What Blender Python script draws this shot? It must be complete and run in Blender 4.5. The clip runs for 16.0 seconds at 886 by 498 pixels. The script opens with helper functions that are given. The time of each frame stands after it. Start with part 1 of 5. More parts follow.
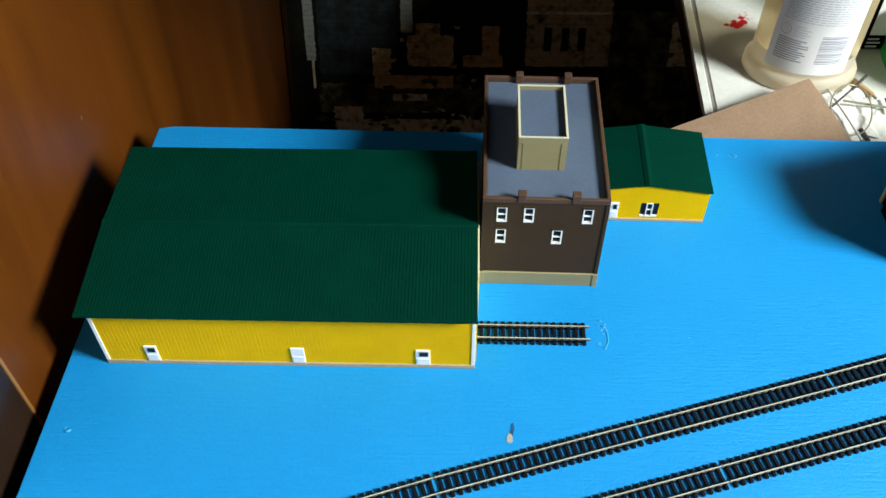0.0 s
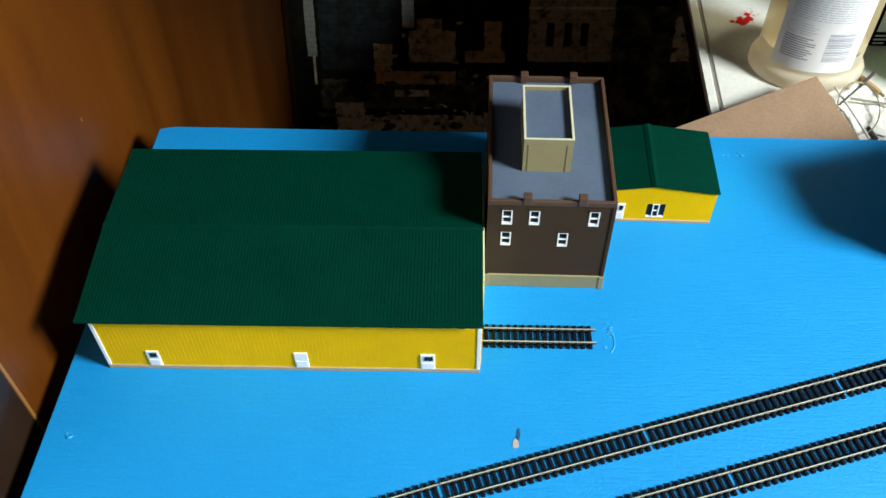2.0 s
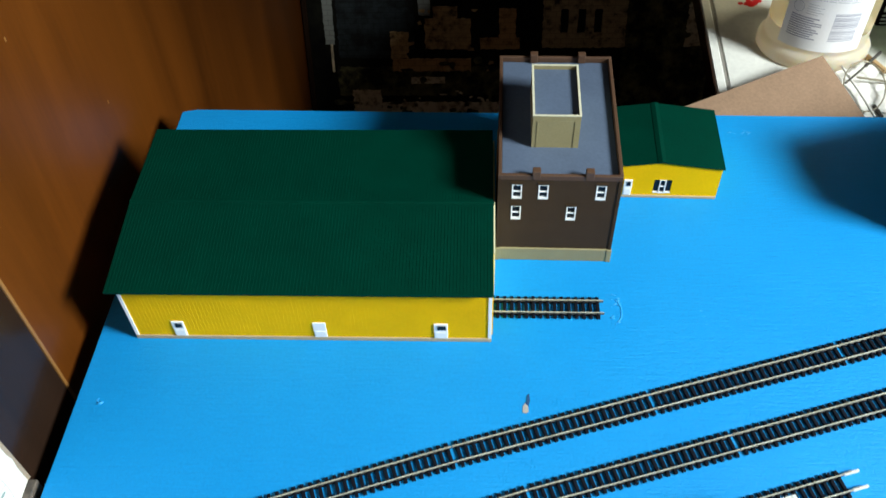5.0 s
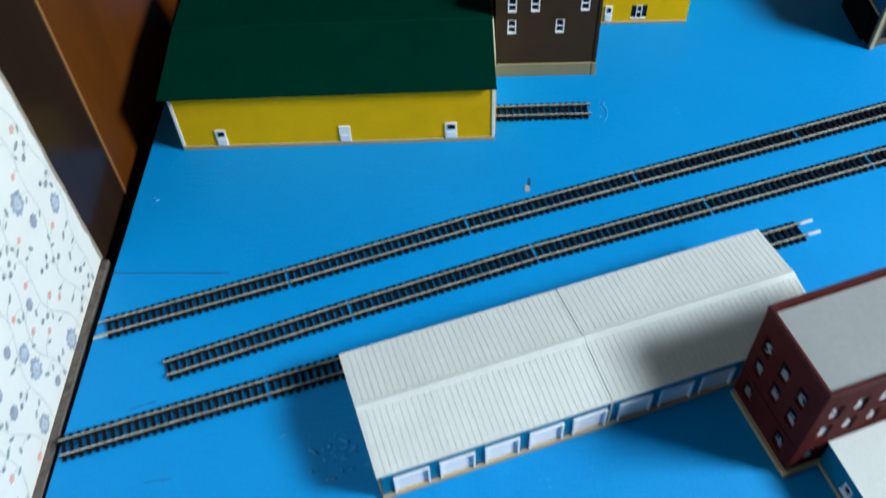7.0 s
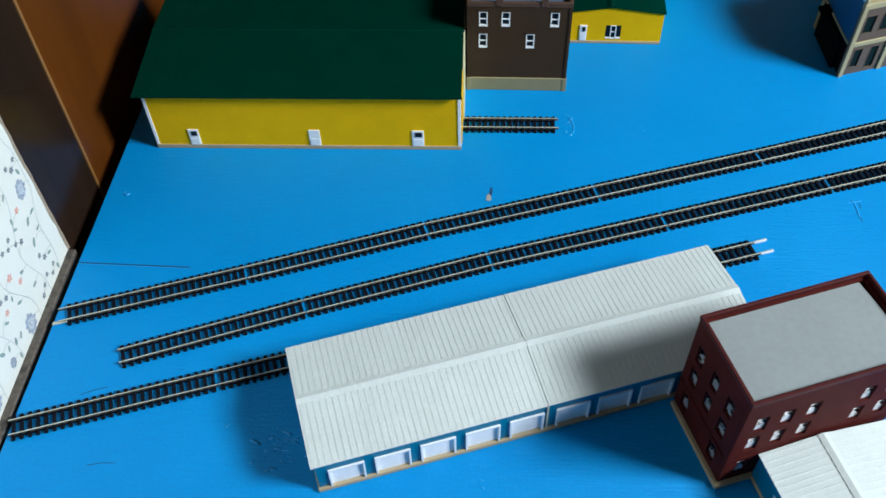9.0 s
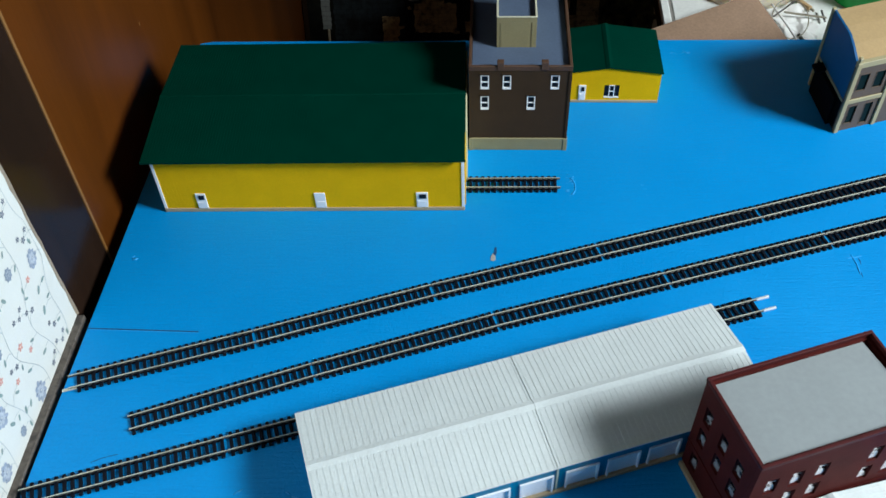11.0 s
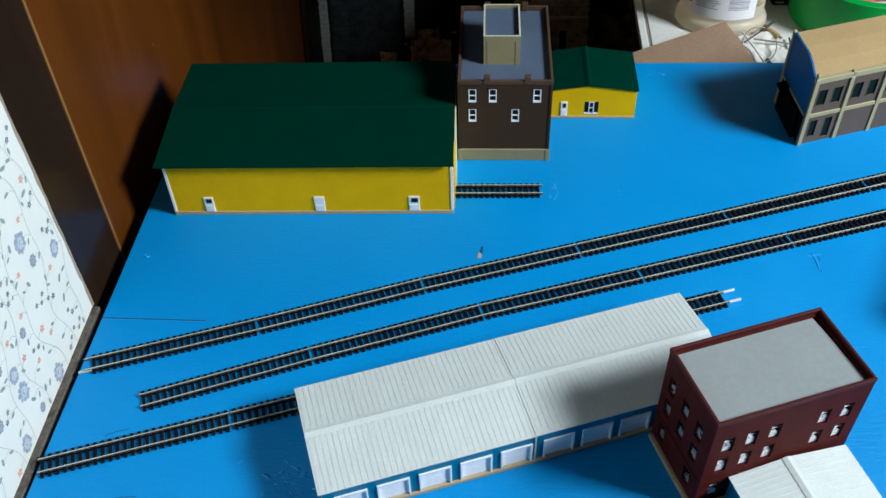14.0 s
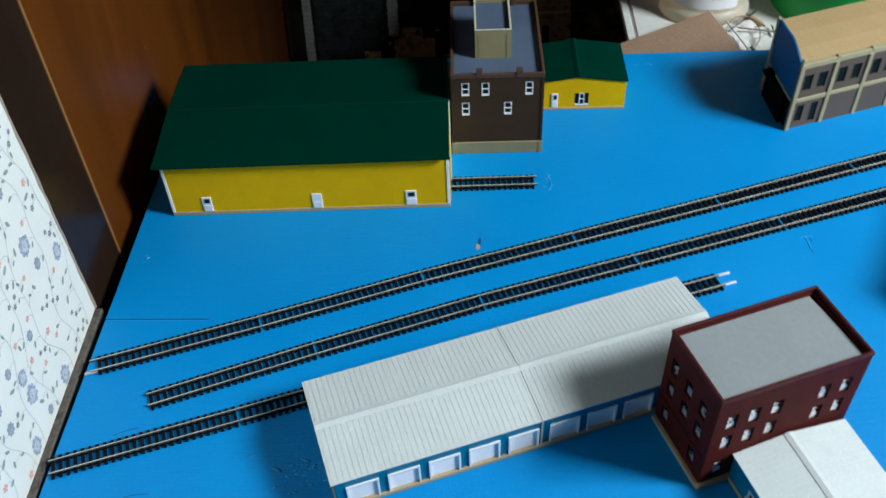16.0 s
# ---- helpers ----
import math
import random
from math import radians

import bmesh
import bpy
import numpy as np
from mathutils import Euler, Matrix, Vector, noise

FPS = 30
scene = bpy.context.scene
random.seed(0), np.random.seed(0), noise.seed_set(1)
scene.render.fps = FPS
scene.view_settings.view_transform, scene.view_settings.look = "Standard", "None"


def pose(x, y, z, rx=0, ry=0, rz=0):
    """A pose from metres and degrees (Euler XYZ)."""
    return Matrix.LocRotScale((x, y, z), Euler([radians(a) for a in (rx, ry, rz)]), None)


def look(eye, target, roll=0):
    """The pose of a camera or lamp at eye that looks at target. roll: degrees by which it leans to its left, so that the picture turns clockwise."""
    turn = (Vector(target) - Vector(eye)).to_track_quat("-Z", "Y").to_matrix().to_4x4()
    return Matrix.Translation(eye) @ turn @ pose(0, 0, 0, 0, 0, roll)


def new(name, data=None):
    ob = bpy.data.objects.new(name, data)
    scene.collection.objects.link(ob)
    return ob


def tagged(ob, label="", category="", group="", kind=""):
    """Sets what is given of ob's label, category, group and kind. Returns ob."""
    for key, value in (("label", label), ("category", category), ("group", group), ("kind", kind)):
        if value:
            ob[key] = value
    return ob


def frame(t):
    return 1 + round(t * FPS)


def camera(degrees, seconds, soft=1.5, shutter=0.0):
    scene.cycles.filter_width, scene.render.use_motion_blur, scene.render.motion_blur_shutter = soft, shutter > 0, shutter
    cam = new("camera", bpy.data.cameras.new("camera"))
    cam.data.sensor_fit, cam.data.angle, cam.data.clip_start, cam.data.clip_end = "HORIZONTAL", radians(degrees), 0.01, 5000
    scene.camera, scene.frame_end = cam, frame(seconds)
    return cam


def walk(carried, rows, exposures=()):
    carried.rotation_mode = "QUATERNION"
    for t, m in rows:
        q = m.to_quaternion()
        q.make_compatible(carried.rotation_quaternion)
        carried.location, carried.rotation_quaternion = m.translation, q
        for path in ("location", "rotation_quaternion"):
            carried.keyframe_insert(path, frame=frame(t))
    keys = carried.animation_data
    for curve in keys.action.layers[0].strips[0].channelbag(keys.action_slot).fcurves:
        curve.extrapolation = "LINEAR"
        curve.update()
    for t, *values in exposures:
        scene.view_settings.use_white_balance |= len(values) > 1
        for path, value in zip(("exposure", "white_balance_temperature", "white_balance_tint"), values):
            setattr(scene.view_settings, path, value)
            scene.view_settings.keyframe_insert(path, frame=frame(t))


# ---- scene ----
cam = camera(51.49, 16.0, shutter=0.9)
EXPOSURES = [(0.0, 0.04, 6520, 2), (3.7, 0.04, 6520, 2), (5.8, -0.10, 6180, 3), (7.0, -0.61, 5960, 4), (12.5, -0.61, 5960, 4), (14.0, -0.66, 5960, 4), (16.0, -0.76, 5960, 4)]
PATH = [
    (0, (0.0044, -0.0439, 0.4710), (-0.0029, 0.3453, 0.0144), -0.32),
    (0.5, (0.0021, -0.0395, 0.4729), (-0.0022, 0.3472, 0.0142), -0.16),
    (1, (0.0050, -0.0392, 0.4724), (-0.0021, 0.3484, 0.0144), -0.60),
    (1.5, (0.0041, -0.0349, 0.4715), (-0.0020, 0.3498, 0.0110), -0.44),
    (2, (0.0020, -0.0351, 0.4705), (-0.0058, 0.3503, 0.0107), -0.53),
    (2.5, (-0.0008, -0.0348, 0.4722), (-0.0117, 0.3496, 0.0116), -1.09),
    (3, (-0.0028, -0.0355, 0.4713), (-0.0116, 0.3449, 0.0074), -0.81),
    (3.5, (0.0001, -0.0414, 0.4709), (-0.0113, 0.3442, 0.0114), -1.04),
    (3.7, (0.0017, -0.0430, 0.4721), (-0.0124, 0.3427, 0.0128), -1.41),
    (5.8, (0.0175, -0.0837, 0.4803), (-0.0131, 0.2894, 0.0114), -3.55),
    (6, (0.0248, -0.0946, 0.4773), (-0.0118, 0.2757, 0.0067), -3.69),
    (6.5, (0.0039, -0.1427, 0.4742), (-0.0193, 0.2256, 0.0011), -3.13),
    (7, (-0.0124, -0.1989, 0.4745), (-0.0215, 0.1667, -0.0011), -3.20),
    (7.5, (0.0165, -0.2124, 0.4760), (0.0006, 0.1576, 0.0040), -2.12),
    (8, (0.0226, -0.2129, 0.4749), (0.0067, 0.1651, 0.0092), -2.00),
    (8.5, (0.0253, -0.2205, 0.4762), (0.0096, 0.1592, 0.0119), -1.68),
    (9, (0.0272, -0.2163, 0.4735), (0.0069, 0.1623, 0.0085), -2.03),
    (9.5, (0.0184, -0.2103, 0.4813), (-0.0084, 0.1782, 0.0247), -2.60),
    (9.7, (0.0143, -0.2058, 0.4840), (-0.0075, 0.1876, 0.0314), -2.69),
    (11.8, (0.0263, -0.2305, 0.4892), (0.0094, 0.1761, 0.0483), -2.50),
    (12, (0.0240, -0.2391, 0.4916), (0.0093, 0.1730, 0.0557), -2.56),
    (12.5, (0.0211, -0.2608, 0.4986), (0.0111, 0.1669, 0.0778), -2.46),
    (13, (0.0245, -0.2754, 0.4972), (0.0068, 0.1502, 0.0747), -2.15),
    (13.5, (0.0265, -0.2752, 0.4973), (0.0122, 0.1487, 0.0729), -1.84),
    (14, (0.0302, -0.2726, 0.4977), (0.0123, 0.1505, 0.0727), -2.19),
    (14.5, (0.0498, -0.2707, 0.5008), (0.0207, 0.1466, 0.0707), -2.69),
    (15, (0.0439, -0.2777, 0.5003), (0.0153, 0.1388, 0.0694), -3.39),
    (15.5, (0.0106, -0.2928, 0.5016), (0.0138, 0.1295, 0.0753), -3.40),
    (16, (0.0181, -0.2824, 0.4996), (0.0115, 0.1408, 0.0743), -2.80),
]
walk(cam, [(t, look(eye, target, roll)) for t, eye, target, roll in PATH], EXPOSURES)

# ---- world and lights ----
world = bpy.data.worlds.new("room_world")
scene.world = world
world.use_nodes = True
sky = world.node_tree.nodes.new("ShaderNodeTexSky")
sky.sky_type, sky.sun_disc = "NISHITA", False
sky.sun_elevation, sky.sun_rotation = radians(38), radians(110)
world.node_tree.links.new(sky.outputs[0], world.node_tree.nodes["Background"].inputs[0])
world.node_tree.nodes["Background"].inputs[1].default_value = 0.08

# daylight that enters by the high window in the right wall
LIGHT_AT = Vector((1.45, -0.227, 1.104))
day = bpy.data.lights.new("window_daylight", "AREA")
day.shape, day.size, day.size_y, day.energy, day.color = "RECTANGLE", 0.47, 0.45, 80, (1.0, 1.0, 1.0)
new("window_daylight", day).matrix_world = look(LIGHT_AT, (0.1, 0.25, 0.0))


# ---- materials ----
def node(nt, kind, **values):
    n = nt.nodes.new(kind)
    for key, value in values.items():
        n.inputs[key.replace("_", " ")].default_value = value
    return n


def rgba(c):
    return (*c, 1.0)


def paint(name, colour, rough=0.5, spread=0.12, grain=900.0, blotch=60.0, bump=0.15, metal=0.0, spec=0.5, stretch=(1, 1, 1), second=None, second_at=0.6):
    """A surface with two scales of colour variation and fine relief; second: a colour of worn or stained places."""
    m = bpy.data.materials.new(name)
    m.use_nodes = True
    nt = m.node_tree
    b = nt.nodes["Principled BSDF"]
    co = nt.nodes.new("ShaderNodeTexCoord")
    mp = nt.nodes.new("ShaderNodeMapping")
    mp.inputs["Scale"].default_value = stretch
    nt.links.new(co.outputs["Object"], mp.inputs["Vector"])
    fine = node(nt, "ShaderNodeTexNoise", Scale=grain, Detail=3.0)
    wide = node(nt, "ShaderNodeTexNoise", Scale=blotch, Detail=4.0, Roughness=0.6)
    for n in (fine, wide):
        nt.links.new(mp.outputs[0], n.inputs["Vector"])
    add = nt.nodes.new("ShaderNodeMath")
    add.operation = "ADD"
    nt.links.new(fine.outputs["Fac"], add.inputs[0])
    nt.links.new(wide.outputs["Fac"], add.inputs[1])
    ramp = node(nt, "ShaderNodeMapRange")
    for key, v in (("From Min", 0.65), ("From Max", 1.35), ("To Min", 1 - spread), ("To Max", 1 + spread)):
        ramp.inputs[key].default_value = v
    nt.links.new(add.outputs[0], ramp.inputs["Value"])
    mul = nt.nodes.new("ShaderNodeVectorMath")
    mul.operation = "SCALE"
    mul.inputs[0].default_value = colour
    nt.links.new(ramp.outputs["Result"], mul.inputs["Scale"])
    out = mul.outputs[0]
    if second:
        edge = node(nt, "ShaderNodeMapRange")
        edge.inputs["From Min"].default_value, edge.inputs["From Max"].default_value = second_at, second_at + 0.08
        nt.links.new(wide.outputs["Fac"], edge.inputs["Value"])
        mix = nt.nodes.new("ShaderNodeMix")
        mix.data_type = "RGBA"
        mix.inputs["B"].default_value = rgba(second)
        nt.links.new(edge.outputs["Result"], mix.inputs["Factor"])
        nt.links.new(out, mix.inputs[6])
        mix.inputs[7].default_value = rgba(second)
        out = mix.outputs[2]
    nt.links.new(out, b.inputs["Base Color"])
    b.inputs["Roughness"].default_value = rough
    b.inputs["Metallic"].default_value = metal
    b.inputs["Specular IOR Level"].default_value = spec
    if bump:
        bp = node(nt, "ShaderNodeBump", Strength=bump, Distance=0.0004)
        nt.links.new(add.outputs[0], bp.inputs["Height"])
        nt.links.new(bp.outputs[0], b.inputs["Normal"])
    return m


def set_spec(m, value):
    m.node_tree.nodes["Principled BSDF"].inputs["Specular IOR Level"].default_value = value
    return m


def board_paint():
    """Brushed blue house paint on a sheet: long brush marks, blotches and a slight sheen."""
    m = bpy.data.materials.new("blue_board_paint")
    m.use_nodes = True
    nt = m.node_tree
    b = nt.nodes["Principled BSDF"]
    co = nt.nodes.new("ShaderNodeTexCoord")
    mp = nt.nodes.new("ShaderNodeMapping")
    mp.inputs["Scale"].default_value = (12, 160, 100)
    nt.links.new(co.outputs["Object"], mp.inputs["Vector"])
    brush = node(nt, "ShaderNodeTexNoise", Scale=4.0, Detail=5.0, Roughness=0.65)
    nt.links.new(mp.outputs[0], brush.inputs["Vector"])
    wide = node(nt, "ShaderNodeTexNoise", Scale=9.0, Detail=5.0, Roughness=0.55)
    nt.links.new(co.outputs["Object"], wide.inputs["Vector"])
    fine = node(nt, "ShaderNodeTexNoise", Scale=520.0, Detail=4.0, Roughness=0.75)
    nt.links.new(co.outputs["Object"], fine.inputs["Vector"])
    mix = nt.nodes.new("ShaderNodeMix")
    mix.data_type = "RGBA"
    mix.inputs[6].default_value = rgba(BLUE_A)
    mix.inputs[7].default_value = rgba(BLUE_B)
    fac = nt.nodes.new("ShaderNodeMath")
    fac.operation = "MULTIPLY_ADD"
    fac.inputs[1].default_value = 0.45
    nt.links.new(brush.outputs["Fac"], fac.inputs[0])
    half = nt.nodes.new("ShaderNodeMath")
    half.operation = "MULTIPLY"
    half.inputs[1].default_value = 0.5
    nt.links.new(wide.outputs["Fac"], half.inputs[0])
    nt.links.new(half.outputs[0], fac.inputs[2])
    grit = nt.nodes.new("ShaderNodeMath")
    grit.operation = "MULTIPLY_ADD"
    grit.inputs[1].default_value = 0.9
    nt.links.new(fine.outputs["Fac"], grit.inputs[0])
    nt.links.new(fac.outputs[0], grit.inputs[2])
    low = nt.nodes.new("ShaderNodeMath")
    low.operation = "SUBTRACT"
    low.inputs[1].default_value = 0.46
    low.use_clamp = True
    nt.links.new(grit.outputs[0], low.inputs[0])
    nt.links.new(low.outputs[0], mix.inputs[0])
    nt.links.new(mix.outputs[2], b.inputs["Base Color"])
    rr = node(nt, "ShaderNodeMapRange")
    rr.inputs["To Min"].default_value, rr.inputs["To Max"].default_value = 0.42, 0.62
    nt.links.new(wide.outputs["Fac"], rr.inputs["Value"])
    nt.links.new(rr.outputs["Result"], b.inputs["Roughness"])
    su = nt.nodes.new("ShaderNodeMath")
    su.operation = "ADD"
    nt.links.new(brush.outputs["Fac"], su.inputs[0])
    nt.links.new(fine.outputs["Fac"], su.inputs[1])
    bp = node(nt, "ShaderNodeBump", Strength=0.6, Distance=0.0007)
    nt.links.new(su.outputs[0], bp.inputs["Height"])
    nt.links.new(bp.outputs[0], b.inputs["Normal"])
    return m


def veneer(name, dark, light, rough=0.35, across="x", slant=0.12, scale=9.0, dark_at=0.35):
    """Wood veneer with long grain along z that leans a little."""
    m = bpy.data.materials.new(name)
    m.use_nodes = True
    nt = m.node_tree
    b = nt.nodes["Principled BSDF"]
    co = nt.nodes.new("ShaderNodeTexCoord")
    mp = nt.nodes.new("ShaderNodeMapping")
    mp.inputs["Rotation"].default_value = (slant, 0, 0)
    mp.inputs["Scale"].default_value = (scale, scale, 0.7)
    nt.links.new(co.outputs["Object"], mp.inputs["Vector"])
    n1 = node(nt, "ShaderNodeTexNoise", Scale=1.6, Detail=6.0, Roughness=0.62, Distortion=1.5)
    mp2 = nt.nodes.new("ShaderNodeMapping")
    mp2.inputs["Rotation"].default_value = (slant, 0, 0)
    mp2.inputs["Scale"].default_value = (260, 260, 6)
    nt.links.new(co.outputs["Object"], mp2.inputs["Vector"])
    n2 = node(nt, "ShaderNodeTexNoise", Scale=1.0, Detail=3.0)
    nt.links.new(mp.outputs[0], n1.inputs["Vector"])
    nt.links.new(mp2.outputs[0], n2.inputs["Vector"])
    f = nt.nodes.new("ShaderNodeMath")
    f.operation = "MULTIPLY_ADD"
    f.inputs[1].default_value = 0.22
    nt.links.new(n2.outputs["Fac"], f.inputs[0])
    nt.links.new(n1.outputs["Fac"], f.inputs[2])
    ramp = nt.nodes.new("ShaderNodeValToRGB")
    ramp.color_ramp.elements[0].position, ramp.color_ramp.elements[0].color = dark_at, rgba(dark)
    ramp.color_ramp.elements[1].position, ramp.color_ramp.elements[1].color = 0.85, rgba(light)
    nt.links.new(f.outputs[0], ramp.inputs[0])
    nt.links.new(ramp.outputs[0], b.inputs["Base Color"])
    b.inputs["Roughness"].default_value = rough
    bp = node(nt, "ShaderNodeBump", Strength=0.12, Distance=0.0004)
    nt.links.new(n2.outputs["Fac"], bp.inputs["Height"])
    nt.links.new(bp.outputs[0], b.inputs["Normal"])
    return m


def glass_dark(name, colour, rough=0.08):
    m = paint(name, colour, rough, 0.05, 400, 60, 0.02)
    m.node_tree.nodes["Principled BSDF"].inputs["IOR"].default_value = 1.5
    return m


def print_ink(name, colour, hole=(0.01, 0.01, 0.01), at=0.5, scale=70.0, rows=0.0):
    """Faded printing: an ink colour that breaks into dark at a ragged threshold, with faint courses."""
    m = bpy.data.materials.new(name)
    m.use_nodes = True
    nt = m.node_tree
    b = nt.nodes["Principled BSDF"]
    co = nt.nodes.new("ShaderNodeTexCoord")
    n1 = node(nt, "ShaderNodeTexNoise", Scale=scale, Detail=5.0, Roughness=0.7)
    nt.links.new(co.outputs["Object"], n1.inputs["Vector"])
    r = node(nt, "ShaderNodeMapRange")
    r.inputs["From Min"].default_value, r.inputs["From Max"].default_value = at - 0.1, at + 0.12
    nt.links.new(n1.outputs["Fac"], r.inputs["Value"])
    mix = nt.nodes.new("ShaderNodeMix")
    mix.data_type = "RGBA"
    mix.inputs[6].default_value, mix.inputs[7].default_value = rgba(hole), rgba(colour)
    nt.links.new(r.outputs["Result"], mix.inputs[0])
    out = mix.outputs[2]
    if rows:
        mp = nt.nodes.new("ShaderNodeMapping")
        mp.inputs["Rotation"].default_value = (radians(90), 0, 0)
        nt.links.new(co.outputs["Object"], mp.inputs["Vector"])
        br = node(nt, "ShaderNodeTexBrick", Scale=rows)
        br.inputs["Color1"].default_value, br.inputs["Color2"].default_value = (1, 1, 1, 1), (0.75, 0.75, 0.75, 1)
        br.inputs["Mortar"].default_value = (0.35, 0.35, 0.35, 1)
        nt.links.new(mp.outputs[0], br.inputs["Vector"])
        mul = nt.nodes.new("ShaderNodeMix")
        mul.data_type, mul.blend_type = "RGBA", "MULTIPLY"
        mul.inputs[0].default_value = 0.45
        nt.links.new(out, mul.inputs[6])
        nt.links.new(br.outputs["Color"], mul.inputs[7])
        out = mul.outputs[2]
    nt.links.new(out, b.inputs["Base Color"])
    b.inputs["Roughness"].default_value = 0.85
    b.inputs["Specular IOR Level"].default_value = 0.08
    return m


BLUE_A, BLUE_B = (0.006, 0.200, 0.540), (0.016, 0.325, 0.760)
M_BOARD = set_spec(board_paint(), 0.30)
M_GREEN = paint("green_plastic", (0.0001, 0.0300, 0.0180), 0.6, 0.16, 700, 45, 0.1, spec=0.06)
M_YELLOW = paint("yellow_plastic", (0.80, 0.485, 0.0005), 0.6, 0.09, 700, 45, 0.1, spec=0.07)
M_WHITE = paint("white_plastic", (0.86, 0.87, 0.88), 0.45, 0.05, 700, 45, 0.08)
M_ROOFWHITE = paint("white_roof_plastic", (0.605, 0.655, 0.648), 0.55, 0.07, 600, 40, 0.25)
M_TAN = paint("tan_base_plastic", (0.42, 0.33, 0.20), 0.6, 0.1, 700, 60, 0.1)
M_BROWN = paint("brown_brick_paint", (0.043, 0.025, 0.0115), 0.7, 0.16, 1500, 80, 0.35, spec=0.2)
M_BROWNTRIM = paint("brown_coping_paint", (0.075, 0.038, 0.020), 0.6, 0.2, 900, 90, 0.2)
M_OLIVE = paint("olive_base_paint", (0.262, 0.230, 0.118), 0.6, 0.1, 900, 80, 0.15)
M_CREAM = paint("cream_trim_paint", (0.58, 0.57, 0.42), 0.6, 0.08, 900, 80, 0.15)
M_ROOFGREY = paint("blue_grey_roof_paint", (0.078, 0.110, 0.172), 0.6, 0.12, 500, 40, 0.2)
M_RED = paint("dark_red_brick_paint", (0.066, 0.0105, 0.0085), 0.65, 0.35, 1500, 70, 0.35, spec=0.08)
M_REDTRIM = paint("dark_red_coping_paint", (0.062, 0.010, 0.010), 0.55, 0.3, 900, 90, 0.3, spec=0.2, second=(0.15, 0.05, 0.045), second_at=0.70)
M_GREY = paint("grey_roof_card", (0.275, 0.305, 0.310), 0.45, 0.07, 300, 25, 0.15)
M_TEAL = paint("teal_blue_wall_plastic", (0.006, 0.17, 0.29), 0.45, 0.12, 700, 45, 0.1)
M_GLASS = set_spec(glass_dark("dark_window_glass", (0.008, 0.009, 0.013), 0.25), 0.25)
M_GREENGLASS = set_spec(glass_dark("green_window_glass", (0.005, 0.013, 0.011), 0.3), 0.08)
M_DULLWHITE = paint("dull_white_sash_plastic", (0.72, 0.72, 0.72), 0.5, 0.1)
# window film for the red block's left side, its shade put into the colour
M_FILMSHADE = paint("cloudy_film_in_shade", (0.34, 0.33, 0.33), 0.25, 0.4, 900, 330, 0.3, second=(0.03, 0.025, 0.025), second_at=0.50)
M_FILM = paint("bright_window_film", (0.80, 0.80, 0.80), 0.3, 0.4, 900, 420, 0.3, second=(0.16, 0.13, 0.12), second_at=0.56)
M_TIE = paint("black_tie_plastic", (0.0035, 0.005, 0.010), 0.7, 0.2, 900, 90, 0.1, spec=0.12)
M_RAIL = paint("brass_rail_metal", (0.58, 0.59, 0.48), 0.30, 0.35, 600, 90, 0.1, metal=0.3)
M_JOINER = paint("bright_joiner_metal", (0.84, 0.84, 0.82), 0.35, 0.1, 600, 90, 0.05, metal=0.2)
M_RAILSIDE = paint("dark_rail_side", (0.080, 0.080, 0.072), 0.5, 0.3, 600, 90, 0.1, metal=0.4)
# yellow plastic paled in its colour for the light on the right gable
M_YELLOWLIT = paint("lit_yellow_gable_plastic", (0.70, 0.69, 0.42), 0.5, 0.08, 700, 45, 0.1)
M_STBROWN = paint("mauve_brown_wall_paint", (0.108, 0.077, 0.054), 0.6, 0.1, 1200, 60, 0.2)
M_STTRIM = paint("stone_trim_paint", (0.370, 0.325, 0.182), 0.6, 0.1, 900, 60, 0.15)
M_STROOF = paint("tan_roof_card", (0.410, 0.285, 0.132), 0.7, 0.10, 500, 30, 0.2)
M_STBLUE = paint("dark_blue_wall_paint", (0.0015, 0.085, 0.230), 0.5, 0.1, 700, 50, 0.12)
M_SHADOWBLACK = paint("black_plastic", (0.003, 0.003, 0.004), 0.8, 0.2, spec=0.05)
M_CARD = paint("brown_hardboard", (0.262, 0.170, 0.107), 0.8, 0.16, 480, 30, 0.3)
M_VENEER = veneer("orange_brown_veneer", (0.053, 0.0150, 0.0014), (0.126, 0.036, 0.0034), 0.42, slant=0.20, scale=5.0)
M_EDGEWOOD = veneer("light_edge_veneer", (0.17, 0.078, 0.020), (0.30, 0.145, 0.040), 0.4)
M_VENEER.node_tree.nodes["Principled BSDF"].inputs["Specular IOR Level"].default_value = 0.28
M_DARKWOOD = veneer("dark_brown_lacquer", (0.012, 0.007, 0.005), (0.03, 0.016, 0.010), 0.22)
set_spec(M_DARKWOOD, 0.14)
M_RAILWOOD = paint("grey_brown_rail_paint", (0.105, 0.088, 0.072), 0.7, 0.45, 420, 70, 0.5, second=(0.05, 0.042, 0.036), second_at=0.52)
M_PAPER = paint("cream_wallpaper", (0.74, 0.755, 0.70), 0.85, 0.04, 900, 30, 0.15)
M_PAPEREDGE = paint("torn_paper_edge", (0.30, 0.25, 0.185), 0.9, 0.2, 900, 90, 0.3)
M_INKBLUE = paint("cornflower_print", (0.330, 0.385, 0.475), 0.85, 0.30, 1200, 260, 0.0)
M_INKSLATE = paint("grey_blue_print", (0.255, 0.300, 0.360), 0.85, 0.30, 1200, 260, 0.0)
M_INKMIST = paint("mist_blue_print", (0.500, 0.550, 0.600), 0.85, 0.2, 1200, 260, 0.0)
M_INKDARK = paint("slate_print", (0.190, 0.215, 0.255), 0.85, 0.25, 1200, 150, 0.0)
